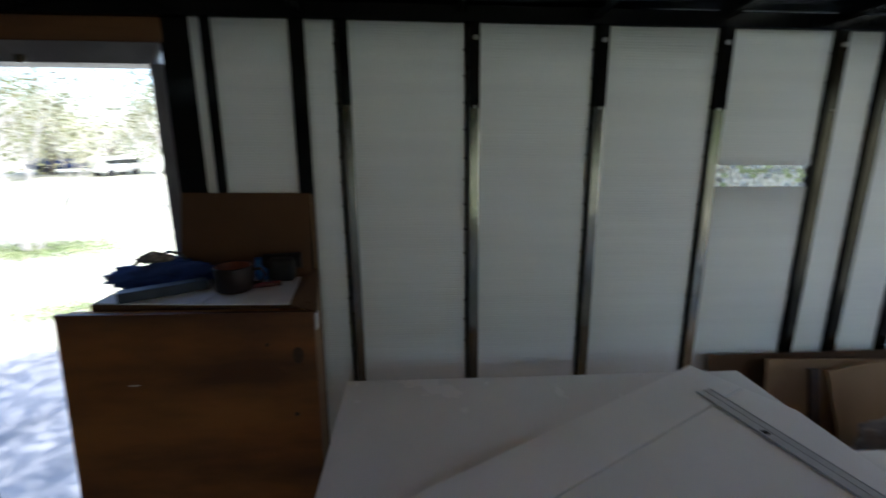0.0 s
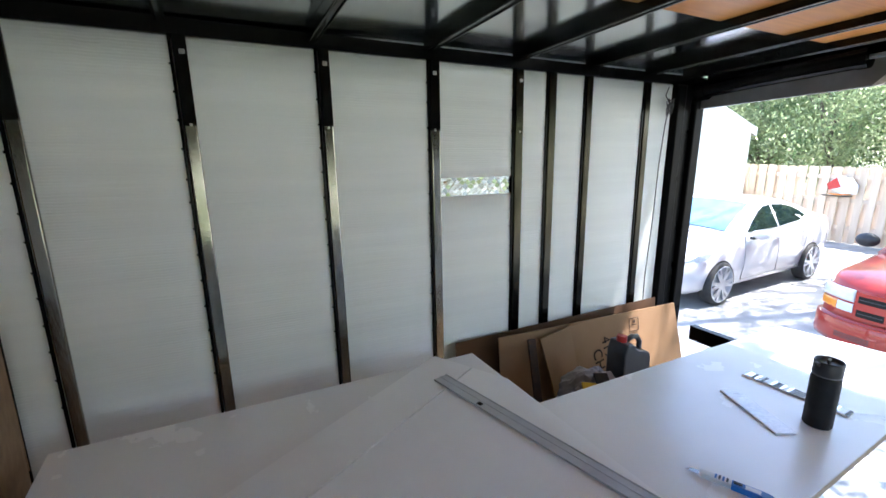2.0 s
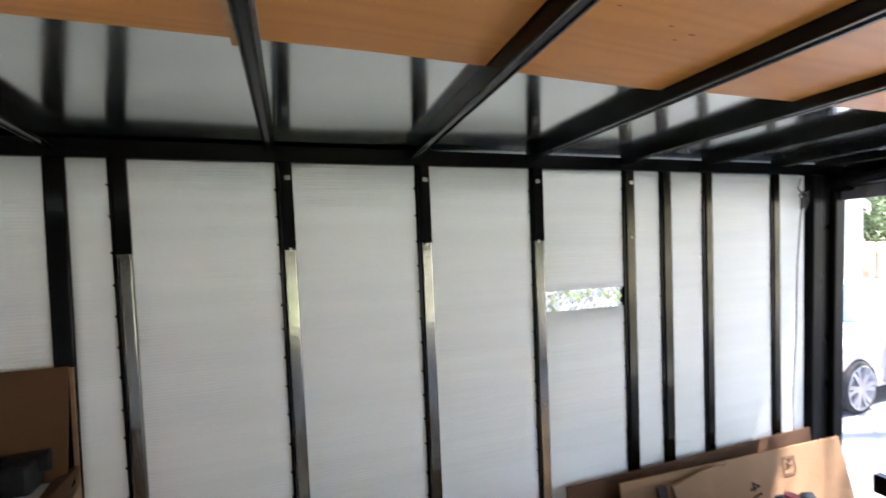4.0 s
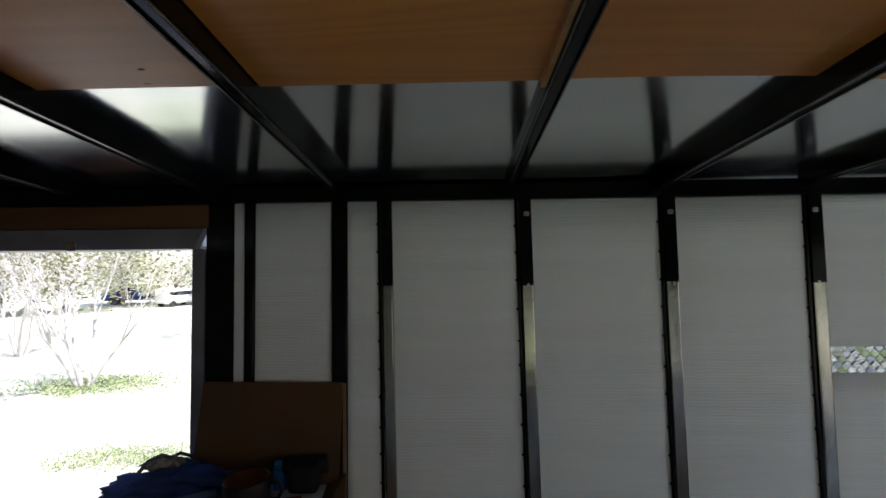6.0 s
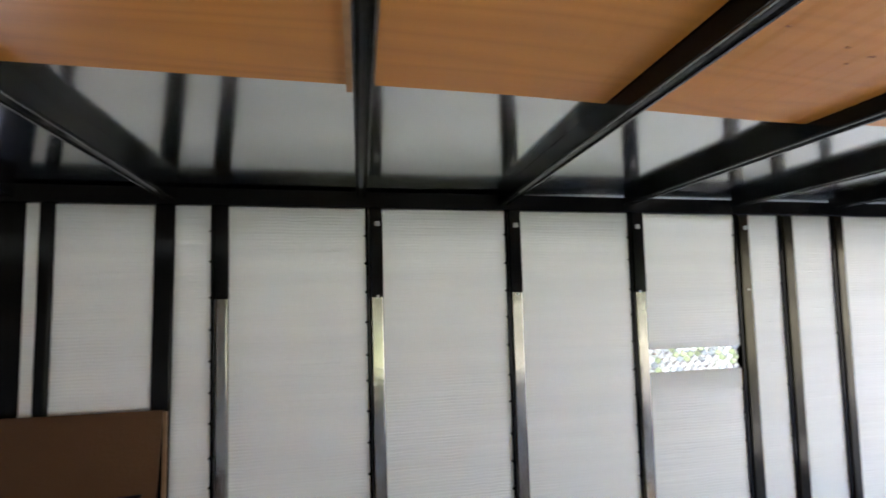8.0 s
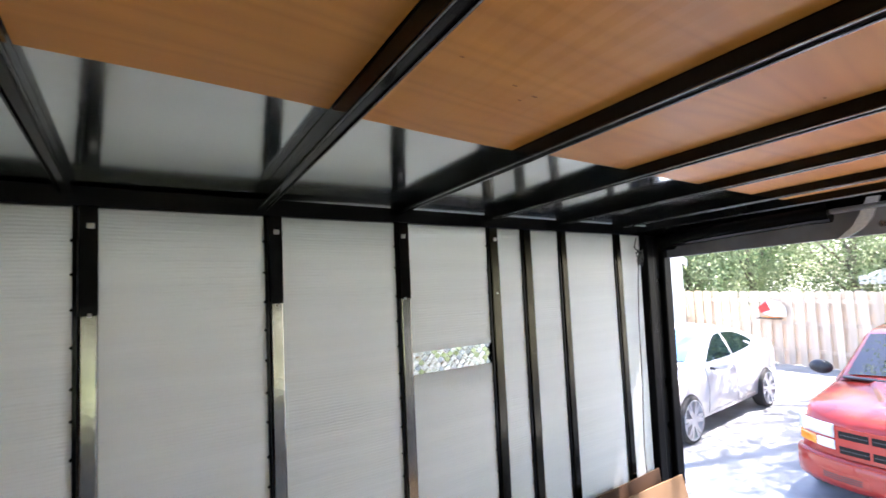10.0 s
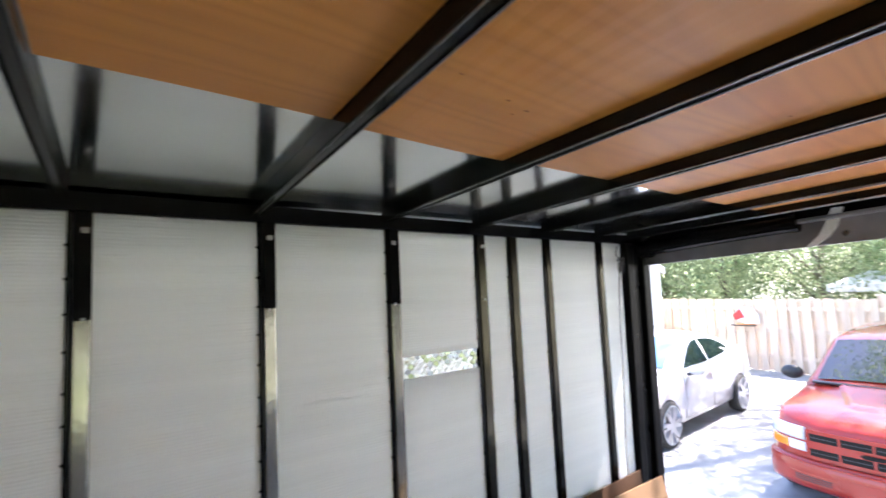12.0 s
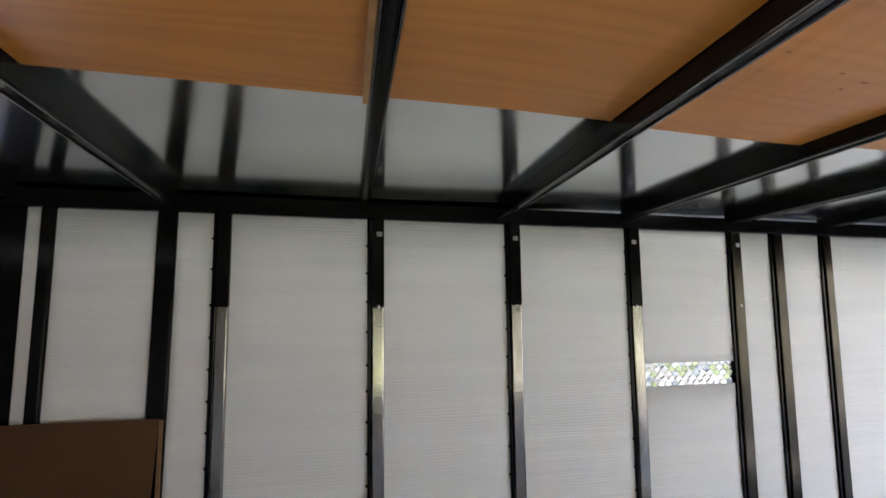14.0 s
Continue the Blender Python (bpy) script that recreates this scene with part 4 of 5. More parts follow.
for bx, by, bz, ang, mt, nm in ((-0.055, -0.060, 0.100, -22, M_YELLOW, "yellow_print"), (0.012, -0.055, 0.122, -14, M_DARKP, "dark_print"), (0.060, -0.048, 0.115, -10, M_PAPER, "white_print")):
    part(nm, boxm(-0.032, 0.030, -0.022, 0.022, 0.0, 0.012, bev=0.004, m=Matrix.Translation((bx, by, bz)) @ pose(0, 0, 0, 38, 6, ang)), mt, bag)
beam = empty("steel_bar", (0, 0, 0), "dark steel bar across the rear opening", "steel bar")
part("bar", boxm(2.06, 2.10, 0.956, 1.240, 0.762, 0.832, bev=0.003), M_BLACK, beam)
part("foot", boxm(2.065, 2.095, 1.02, 1.06, 0.0, 0.761, bev=0.003), M_BLACK, beam)
cord = empty("hanging_cord", (0, 0, 0), "thin black cord knotted at the corner and hanging down", "cord")
pts = [(2.125, 1.542, 1.985), (2.10, 1.538, 1.94), (2.135, 1.536, 1.905), (2.15, 1.538, 1.88), (2.12, 1.536, 1.86), (2.145, 1.535, 1.90), (2.11, 1.537, 1.915), (2.13, 1.538, 1.86), (2.12, 1.540, 1.80), (2.105, 1.541, 1.6), (2.10, 1.541, 1.3), (2.085, 1.541, 1.0), (2.09, 1.541, 0.86)]
part("strand", tube(pts, 0.0028, 6), M_DARKP, cord)
loop = [(2.128 + 0.030 * math.cos(a * 0.9) * (1 - a * 0.03), 1.530 - 0.003 * (a % 3), 1.885 + 0.042 * math.sin(a * 1.13)) for a in range(22)]
part("knot", tube(loop, 0.0026, 6), M_DARKP, cord)

# ---- outside ----
bm = bmesh.new()
for x0, x1, y0, y1 in ((-400, 400, -400, 400),):
    bm.faces.new([bm.verts.new(p) for p in ((x0, y0, GROUND), (x1, y0, GROUND), (x1, y1, GROUND), (x0, y1, GROUND))])
tagged(part("ground", bm, M_GRASS), "sunlit pale lawn", "lawn", kind="structure")
outl = [(-6.5, -1.3), (3.2, -1.3), (3.6, -6), (15.0, -6), (15.0, 5.6), (10.5, 6.2), (5.0, 6.0), (1.5, 5.2), (-2.0, 4.7), (-6.5, 4.5)]
tagged(part("pavement", poly([(x, y, GROUND + 0.004) for x, y in outl], (0, 0, 1), 0.012), M_DRIVE), "grey concrete driveway dappled with sun", "driveway", kind="structure")

tagged(part("lawn", poly([(-14, -24, GROUND + 0.002), (3.4, -24, GROUND + 0.002), (3.4, -1.2, GROUND + 0.002), (-14, -1.2, GROUND + 0.002)], (0, 0, 1), 0.006), M_LAWN), "green lawn outside the serving hatch", "lawn", kind="structure")


def interp(st, x):
    for (xa, *a), (xb, *b) in zip(st, st[1:]):
        if xa <= x <= xb:
            t = (x - xa) / (xb - xa)
            return [p + (q - p) * t for p, q in zip(a, b)]
    return list(st[-1][1:]) if x > st[-1][0] else list(st[0][1:])


def loft(rings, cap=True):
    bm = bmesh.new()
    rr = [[bm.verts.new(p) for p in r] for r in rings]
    for a, b in zip(rr, rr[1:]):
        for i in range(len(a) - 1):
            bm.faces.new((a[i], a[i + 1], b[i + 1], b[i]))
    if cap:
        bm.faces.new(rr[0][::-1])
        bm.faces.new(rr[-1])
    return bm


def body_ring(x, hw, zb, zt, crown):
    half = [(hw * 0.86, zb), (hw * 0.97, zb + 0.07), (hw, zb + (zt - zb) * 0.45), (hw * 0.985, zb + (zt - zb) * 0.72), (hw * 0.93, zt - 0.015), (hw * 0.86, zt + 0.2 * crown), (hw * 0.5, zt + 0.8 * crown), (0, zt + crown)]
    return [(x, y, z) for y, z in half] + [(x, -y, z) for y, z in half[-2::-1]]


def cabin_ring(x, hb, ht, zb, zt):
    half = [(hb, zb), (hb + (ht - hb) * 0.55, zb + (zt - zb) * 0.55), (ht, zt - 0.05), (ht * 0.93, zt - 0.012), (ht * 0.5, zt + 0.012), (0, zt + 0.018)]
    return [(x, y, z) for y, z in half] + [(x, -y, z) for y, z in half[-2::-1]]


def wheel(parent, x, y, r, side, spokes):
    w = empty("wheel", (x, y, r), rz=0)
    w.parent = parent
    t = turned([(r * 0.81, -0.085), (r * 0.95, -0.085), (r, -0.06), (r, 0.06), (r * 0.95, 0.085), (r * 0.82, 0.09)], 36, close=False)
    bmesh.ops.rotate(t, cent=(0, 0, 0), matrix=Matrix.Rotation(math.pi / 2, 3, "X"), verts=t.verts)
    part("tyre", t, M_TYRE, w, smooth=True)
    d = turned([(r * 0.80, -0.08), (r * 0.845, 0.091), (r * 0.80, 0.093), (r * 0.78, 0.060), (0.001, 0.060)], 36, close=False)
    bmesh.ops.rotate(d, cent=(0, 0, 0), matrix=Matrix.Rotation(math.pi / 2 * (-side), 3, "X"), verts=d.verts)
    part("rim", d, M_ALU, w, smooth=True)
    for k in range(2 * spokes):
        a = 2 * math.pi * (k // 2 + (0.15 if k % 2 else -0.15)) / spokes
        sp = poly([(0.0, -0.026, 0.066), (r * 0.79, -0.021, 0.070), (r * 0.79, 0.021, 0.070), (0.0, 0.026, 0.066)], (0, 0, 1), 0.022)
        bmesh.ops.rotate(sp, cent=(0, 0, 0), matrix=Matrix.Rotation(a, 3, "Z"), verts=sp.verts)
        bmesh.ops.rotate(sp, cent=(0, 0, 0), matrix=Matrix.Rotation(math.pi / 2 * (-side), 3, "X"), verts=sp.verts)
        part("spoke", sp, M_RIM, w)
    return w


def car(name, label, at, rz, paint, lower, cabin, wheels, r, spokes, side_windows, front_glass, rear_glass, screen):
    ob = empty(name, at, label, "car", rz=rz)
    part("body", loft([body_ring(*q) for q in lower]), paint, ob, smooth=True)
    part("cabin", loft([cabin_ring(*q) for q in cabin], cap=False), paint, ob, smooth=True)
    for x0 in wheels:
        hw = interp(lower, x0)[0]
        for side in (1, -1):
            a = turned([(r * 1.015, -0.004), (r * 1.015, 0.006), (0.001, 0.007)], 32, close=False)
            bmesh.ops.rotate(a, cent=(0, 0, 0), matrix=Matrix.Rotation(-math.pi / 2 * side, 3, "X"), verts=a.verts)
            bmesh.ops.translate(a, vec=(x0, side * (hw - 0.002), r + 0.02), verts=a.verts)
            part("wheel_arch", a, M_TYRE, ob)
            wheel(ob, x0, side * (hw - 0.045), r, side, spokes)

    def on_side(x, z, side, off):
        hb, ht, zb, zt = interp(cabin, x)
        zm = zb + (zt - zb) * 0.55
        y = hb + (ht - hb) * 0.55 * (z - zb) / (zm - zb) if z < zm else hb + (ht - hb) * (0.55 + 0.45 * (z - zm) / max(0.02, zt - 0.05 - zm))
        return (x, side * (y + off), z)

    for side in (1, -1):
        for win in side_windows:
            bmw = bmesh.new()
            f = bmw.faces.new([bmw.verts.new(on_side(x, z, side, 0.012)) for x, z in win])
            rr = bmesh.ops.extrude_face_region(bmw, geom=[f])
            bmesh.ops.translate(bmw, vec=(0, -side * 0.02, 0), verts=[v for v in rr["geom"] if isinstance(v, bmesh.types.BMVert)])
            part("side_window", bmw, M_CARGLASS, ob, "dark tinted window")
    for gname, (xa, xb) in (("windscreen", front_glass), ("rear_window", rear_glass)):
        rings = []
        for i in range(6):
            x = xa + (xb - xa) * i / 5
            hb, ht, zb, zt = interp(cabin, x)
            w = ht * 0.90
            up = 0.012
            rings.append([(x - (0.01 if gname == "windscreen" else -0.01), -w + 2 * w * k / 8, zt - 0.012 + 0.03 * (1 - (2 * k / 8 - 1) ** 2) + up) for k in range(9)])
        part(gname, loft(rings, cap=False), screen, ob, "car screen glass", smooth=True)
    return ob


SIL_L = [(0.0, 0.50, 0.33, 0.52, 0.02), (0.10, 0.72, 0.24, 0.62, 0.03), (0.35, 0.83, 0.20, 0.74, 0.04), (0.8, 0.878, 0.19, 0.86, 0.05), (1.25, 0.887, 0.19, 0.95, 0.05), (1.9, 0.887, 0.19, 0.99, 0.0), (2.8, 0.887, 0.19, 1.02, 0.0), (3.6, 0.88, 0.20, 1.06, 0.0), (4.15, 0.85, 0.26, 1.08, 0.02), (4.42, 0.78, 0.34, 1.04, 0.01), (4.53, 0.62, 0.45, 0.92, 0.0)]
SIL_C = [(1.10, 0.80, 0.78, 0.93, 0.96), (1.35, 0.81, 0.74, 0.94, 1.12), (1.95, 0.825, 0.64, 0.97, 1.39), (2.4, 0.83, 0.62, 0.98, 1.43), (2.9, 0.83, 0.61, 1.0, 1.42), (3.5, 0.81, 0.60, 1.03, 1.30), (4.15, 0.77, 0.70, 1.06, 1.09)]
silver = car("hatchback_car", "pale silver compact car parked on the drive", (5.50, 4.46, GROUND + 0.016), 2, M_SILVERP, SIL_L, SIL_C, (0.88, 3.58), 0.318, 6,
    [[(1.60, 1.0), (2.44, 1.02), (2.44, 1.35), (2.25, 1.335), (2.05, 1.27), (1.82, 1.15)], [(2.51, 1.025), (3.20, 1.07), (3.46, 1.13), (3.38, 1.20), (3.15, 1.285), (2.85, 1.335), (2.51, 1.352)]], (1.22, 1.95), (3.0, 4.0), M_SCREEN)
for side in (1, -1):
    part("headlight", poly([(0.12, side * 0.62, 0.56), (0.55, side * 0.845, 0.70), (0.66, side * 0.868, 0.80), (0.42, side * 0.79, 0.755), (0.16, side * 0.66, 0.64)], (-0.3, side * 0.8, 0.4), 0.03), M_LAMP, silver)
    mb = bmesh.new()
    bmesh.ops.create_icosphere(mb, subdivisions=3, radius=1)
    bmesh.ops.transform(mb, matrix=Matrix.Translation((1.62, side * 0.98, 0.985)) @ Matrix.Diagonal((0.09, 0.115, 0.07, 1)), verts=mb.verts)
    part("mirror", mb, M_SILVERP, silver, smooth=True)
    part("door_handle", boxm(2.30, 2.48, side * 0.885 - 0.018, side * 0.885 + 0.018, 0.86, 0.885, bev=0.005), M_SILVERP, silver)
    part("mirror_foot", boxm(1.56, 1.70, min(side * 0.86, side * 0.93), max(side * 0.86, side * 0.93), 0.905, 0.94, bev=0.008), M_DARKP, silver)
part("grille", boxm(0.02, 0.05, -0.42, 0.42, 0.30, 0.46, bev=0.01), M_DARKP, silver)


def panel_gap(parent, lower, xa, xb, z0, z1, side):
    """A thin dark door gap that follows the curve of the body's side."""
    pts = []
    for i in range(8):
        t = i / 7
        x, z = xa + (xb - xa) * t, z0 + (z1 - z0) * t
        hw, zb, zt, crown = interp(lower, x)
        f = (z - zb) / (zt - zb)
        k = 0.97 + 0.03 * min(1, f / 0.45) if f < 0.45 else 1 - 0.015 * (f - 0.45) / 0.27 if f < 0.72 else 0.985 - 0.055 * (f - 0.72) / 0.28
        pts.append((x, side * hw * k, z))
    part("door_gap", tube(pts, 0.0032, 6), M_TRIM, parent)


for side in (1, -1):
    for xa, xb in ((1.45, 1.50), (2.46, 2.44), (3.22, 3.42)):
        panel_gap(silver, SIL_L, xa, xb, 0.30, 0.96, side)
    panel_gap(silver, SIL_L, 1.46, 3.22, 0.30, 0.31, side)

RED_L = [(0.0, 0.42, 0.30, 0.84, 0.02), (0.04, 0.58, 0.27, 0.87, 0.03), (0.10, 0.72, 0.26, 0.90, 0.04), (0.20, 0.82, 0.25, 0.93, 0.05), (0.40, 0.862, 0.25, 0.96, 0.06), (0.8, 0.865, 0.25, 0.99, 0.06), (1.25, 0.865, 0.25, 1.04, 0.05), (2.0, 0.865, 0.26, 1.06, 0.0), (3.4, 0.865, 0.26, 1.07, 0.0), (4.3, 0.86, 0.28, 1.07, 0.0), (4.5, 0.82, 0.32, 1.0, 0.0)]
RED_C = [(1.20, 0.80, 0.78, 1.04, 1.07), (1.90, 0.80, 0.66, 1.05, 1.54), (2.2, 0.80, 0.65, 1.05, 1.60), (3.2, 0.80, 0.65, 1.06, 1.63), (4.2, 0.80, 0.65, 1.06, 1.62), (4.45, 0.79, 0.68, 1.05, 1.15)]
red = car("red_suv", "faded red sport utility car parked facing the trailer", (5.62, 1.33, GROUND + 0.016), 0, M_REDP, RED_L, RED_C, (0.80, 3.45), 0.345, 5,
    [[(1.75, 1.1), (2.6, 1.1), (2.6, 1.50), (2.05, 1.50)], [(2.7, 1.1), (3.5, 1.1), (3.5, 1.51), (2.7, 1.51)]], (1.27, 1.88), (4.22, 4.42), M_CARGLASS)
def bowed(y0, y1, z0, z1, out, th, n=14, lip=0.0):
    """A strip across the car's nose that follows its rounded plan."""
    bm = bmesh.new()
    rows = []
    for i in range(n + 1):
        y = y0 + (y1 - y0) * i / n
        x = 0.25 * (abs(y) / 0.86) ** 4 - out
        rows.append([bm.verts.new(q) for q in ((x + lip, y, z0), (x, y, z0 + (z1 - z0) * 0.2), (x, y, z0 + (z1 - z0) * 0.85), (x + lip, y, z1), (x + th, y, z1), (x + th, y, z0))])
    for a, b in zip(rows, rows[1:]):
        for k in range(6):
            bm.faces.new((a[k], a[(k + 1) % 6], b[(k + 1) % 6], b[k]))
    bm.faces.new(rows[0][::-1])
    bm.faces.new(rows[-1])
    return bm


bump = part("bumper", bowed(-0.865, 0.865, 0.27, 0.54, 0.075, 0.12, 24, 0.025), M_REDP, red, smooth=True)
for y0 in (-0.66, 0.26):
    part("air_intake", bowed(y0, y0 + 0.40, 0.325, 0.42, 0.079, 0.02, 8, 0.003), M_REDP, bump)
    for z in (0.345, 0.365, 0.385):
        part("louvre", bowed(y0 + 0.05, y0 + 0.35, z, z + 0.010, 0.0815, 0.004, 8), M_DARKP, bump)
part("plate_recess", bowed(-0.17, 0.17, 0.29, 0.44, 0.079, 0.02, 4), M_REDP, bump)
part("rub_strip", bowed(-0.80, 0.80, 0.505, 0.522, 0.079, 0.02, 20), M_REDP, bump)
grille = part("grille", bowed(-0.50, 0.50, 0.555, 0.83, 0.022, 0.04, 12), M_REDP, red)
for z0, z1 in ((0.585, 0.655), (0.725, 0.795)):
    for k in range(4):
        y0 = -0.475 + k * 0.2425
        part("opening", bowed(y0, y0 + 0.222, z0, z1, 0.0245, 0.006, 4), M_INK, grille)
        part("inner_slat", bowed(y0 + 0.01, y0 + 0.212, (z0 + z1) / 2 - 0.005, (z0 + z1) / 2 + 0.005, 0.0265, 0.0015, 4), M_DARKP, grille)
part("emblem", poly([(-0.028, -0.10, 0.682), (-0.028, -0.055, 0.665), (-0.028, 0.055, 0.665), (-0.028, 0.10, 0.682), (-0.028, 0.07, 0.70), (-0.028, -0.07, 0.70)], (-1, 0, 0), 0.010), M_INK, grille)
for side in (1, -1):
    lo_y, hi_y = min(side * 0.51, side * 0.835), max(side * 0.51, side * 0.835)
    part("headlight", bowed(lo_y, hi_y, 0.715, 0.84, 0.024, 0.05, 8, 0.006), M_LAMP, red, smooth=True)
    mid = side * 0.665
    part("indicator", bowed(min(mid, side * 0.835), max(mid, side * 0.835), 0.605, 0.695, 0.022, 0.05, 6, 0.006), M_AMBER, red)
    part("side_lamp", bowed(min(mid - side * 0.006, side * 0.51), max(mid - side * 0.006, side * 0.51), 0.605, 0.695, 0.022, 0.05, 5, 0.006), M_LAMP, red)
    mb = bmesh.new()
    bmesh.ops.create_icosphere(mb, subdivisions=3, radius=1)
    bmesh.ops.transform(mb, matrix=Matrix.Translation((1.50, side * 1.00, 1.13)) @ Matrix.Diagonal((0.07, 0.12, 0.085, 1)), verts=mb.verts)
    part("mirror", mb, M_DARKP, red, smooth=True)
bm = bmesh.new()
rows = []
for i in range(19):
    x = 0.28 + 0.88 * i / 18
    hw, zb, zt, crown = interp(RED_L, x)
    wy = 0.22 + 0.28 * i / 18
    row = []
    for k in range(33):
        y = -0.54 + 1.08 * k / 32
        f = abs(y) / hw
        z = zt + crown * (1 - 0.4 * f) if f < 0.5 else zt + crown * (0.8 - 0.6 * (f - 0.5) / 0.36)
        up = max(0.0, min(1.0, (wy - abs(y)) / 0.06)) * max(0.0, min(1.0, i / 4))
        row.append(bm.verts.new((x, y, z - 0.006 + 0.026 * up * up * (3 - 2 * up))))
    rows.append(row)
for p, q in zip(rows, rows[1:]):
    for k in range(32):
        bm.faces.new((p[k], p[k + 1], q[k + 1], q[k]))
part("hood_bulge", bm, M_REDP, red, smooth=True)
part("wiper_cowl", boxm(1.17, 1.30, -0.72, 0.72, 1.075, 1.10, bev=0.01), M_DARKP, red)

# shadow-box fence
FX, FZ = 13.4, GROUND + 1.83
fence = empty("fence", (0, 0, 0), "pale cedar board fence along the drive", "fence")
board = None
y, i = -2.0, 0
while y < 11.0:
    if board is None:
        board = part("board", poly([(0, -0.068, 0), (0, 0.068, 0), (0, 0.068, 1.76), (0, 0.04, 1.80), (0, -0.04, 1.80), (0, -0.068, 1.76)], (1, 0, 0), 0.018), M_FENCE, fence)
        b = board
    else:
        b = board.copy()
        scene.collection.objects.link(b)
    b.location = (FX + (0 if i % 2 else 0.075), y, GROUND + 0.03 + rnd.uniform(-0.012, 0.012) + (0.10 if y < 2.6 else 0.0))
    b.rotation_euler = (rnd.uniform(-0.008, 0.008), 0, 0)
    y += 0.118
    i += 1
for z in (0.35, 1.0, 1.55):
    part("stringer", boxm(FX + 0.021, FX + 0.072, -2.1, 11.1, GROUND + z, GROUND + z + 0.085), M_FENCE, fence)
tent = empty("canopy_tent", (17.2, 3.2, GROUND), "pale garden canopy roof showing over the fence", "canopy")
cb = bmesh.new()
ring = [cb.verts.new(q) for q in ((-0.85, -0.85, 2.12), (0.85, -0.85, 2.12), (0.85, 0.85, 2.12), (-0.85, 0.85, 2.12))]
low = [cb.verts.new(q) for q in ((-0.85, -0.85, 1.92), (0.85, -0.85, 1.92), (0.85, 0.85, 1.92), (-0.85, 0.85, 1.92))]
peak = cb.verts.new((0, 0, 2.52))
for q in range(4):
    cb.faces.new((ring[q], ring[(q + 1) % 4], peak))
    cb.faces.new((low[q], low[(q + 1) % 4], ring[(q + 1) % 4], ring[q]))
part("roof_cloth", cb, M_PAPER, tent)
for px, py in ((-0.82, -0.82), (0.82, -0.82), (0.82, 0.82), (-0.82, 0.82)):
    part("pole", tube([(px, py, 0), (px, py, 1.94)], 0.02, 8), M_TRIM, tent)
hoop = empty("toy_hoop", (FX - 0.10, 5.05, GROUND + 1.20), "small white and red toy hoop hung on the fence", "toy hoop")
part("backboard", poly([(0, -0.30, 0.02), (0, -0.05, -0.03), (0, 0.22, 0.10), (0, 0.24, 0.30), (0, 0.08, 0.42), (0, -0.16, 0.38), (0, -0.30, 0.22)], (1, 0, 0), 0.02), M_PAPER, hoop)
part("red_panel", poly([(-0.008, 0.02, 0.16), (-0.008, 0.24, 0.08), (-0.008, 0.30, 0.22), (-0.008, 0.12, 0.38)], (1, 0, 0), 0.006), M_RED, hoop)
part("rim", tube([(-0.02 - 0.2 * math.sin(a * math.pi / 8), 0.2 * math.cos(a * math.pi / 8), 0.0) for a in range(9)], 0.012, 6), M_AMBER, hoop)
part("shelf_bar", boxm(-0.10, 0.095, -0.20, 0.34, -0.06, -0.04, bev=0.003), M_DARKP, hoop)

# the neighbour's house
house = empty("house", (12.0, 6.55, 0), "white sided house beyond the silver car", "house", rz=32)
HX, HY = 0.0, 0.0
part("wall", poly([(HX, HY, GROUND), (HX, HY + 8, GROUND), (HX, HY + 8, 2.2), (HX, HY + 4, 5.0), (HX, HY, 2.2)], (1, 0, 0), 9.0), M_HOUSE, house)
for k in range(17):
    part("siding_board", boxm(HX - 0.014, HX - 0.002, HY - 0.002, HY + 8, GROUND + 0.05 + k * 0.16, GROUND + 0.195 + k * 0.16), M_HOUSE, house)
for side in (-1, 1):
    ye, yr = HY + 4 - side * -4.10, HY + 4
    part("roof_slope", poly([(HX - 0.35, ye, 2.02), (HX - 0.35, yr, 5.065), (HX - 0.35, yr, 5.20), (HX - 0.35, ye, 2.16)], (1, 0, 0), 9.7), M_SHINGLE, house)
    part("barge_board", poly([(HX - 0.38, ye, 1.99), (HX - 0.38, yr, 5.03), (HX - 0.38, yr, 5.22), (HX - 0.38, ye, 2.18)], (1, 0, 0), 0.026), M_HOUSE, house)


# trees
def leaf_cloud(n, rx, ry, rz, size, seed, clumps=26):
    """Many small leaves gathered in uneven clumps, with gaps between them."""
    rg = np.random.RandomState(seed)
    cc = rg.normal(size=(clumps, 3))
    cc /= np.linalg.norm(cc, axis=1)[:, None]
    cc *= rg.uniform(0.35, 1.0, (clumps, 1))
    k = rg.randint(0, clumps, n)
    p = cc[k] + rg.normal(scale=0.17, size=(n, 3))
    p *= np.array([rx, ry, rz])
    u = rg.normal(size=(n, 3))
    u /= np.linalg.norm(u, axis=1)[:, None]
    w = np.cross(u, rg.normal(size=(n, 3)))
    w /= np.linalg.norm(w, axis=1)[:, None]
    s = size * rg.uniform(0.6, 1.3, (n, 1))
    v = np.stack([p - u * s, p + w * s * 0.45, p + u * s, p - w * s * 0.45], 1).reshape(-1, 3)
    me = bpy.data.meshes.new("crown")
    me.from_pydata(v.tolist(), [], [(4 * i, 4 * i + 1, 4 * i + 2, 4 * i + 3) for i in range(n)])
    return me


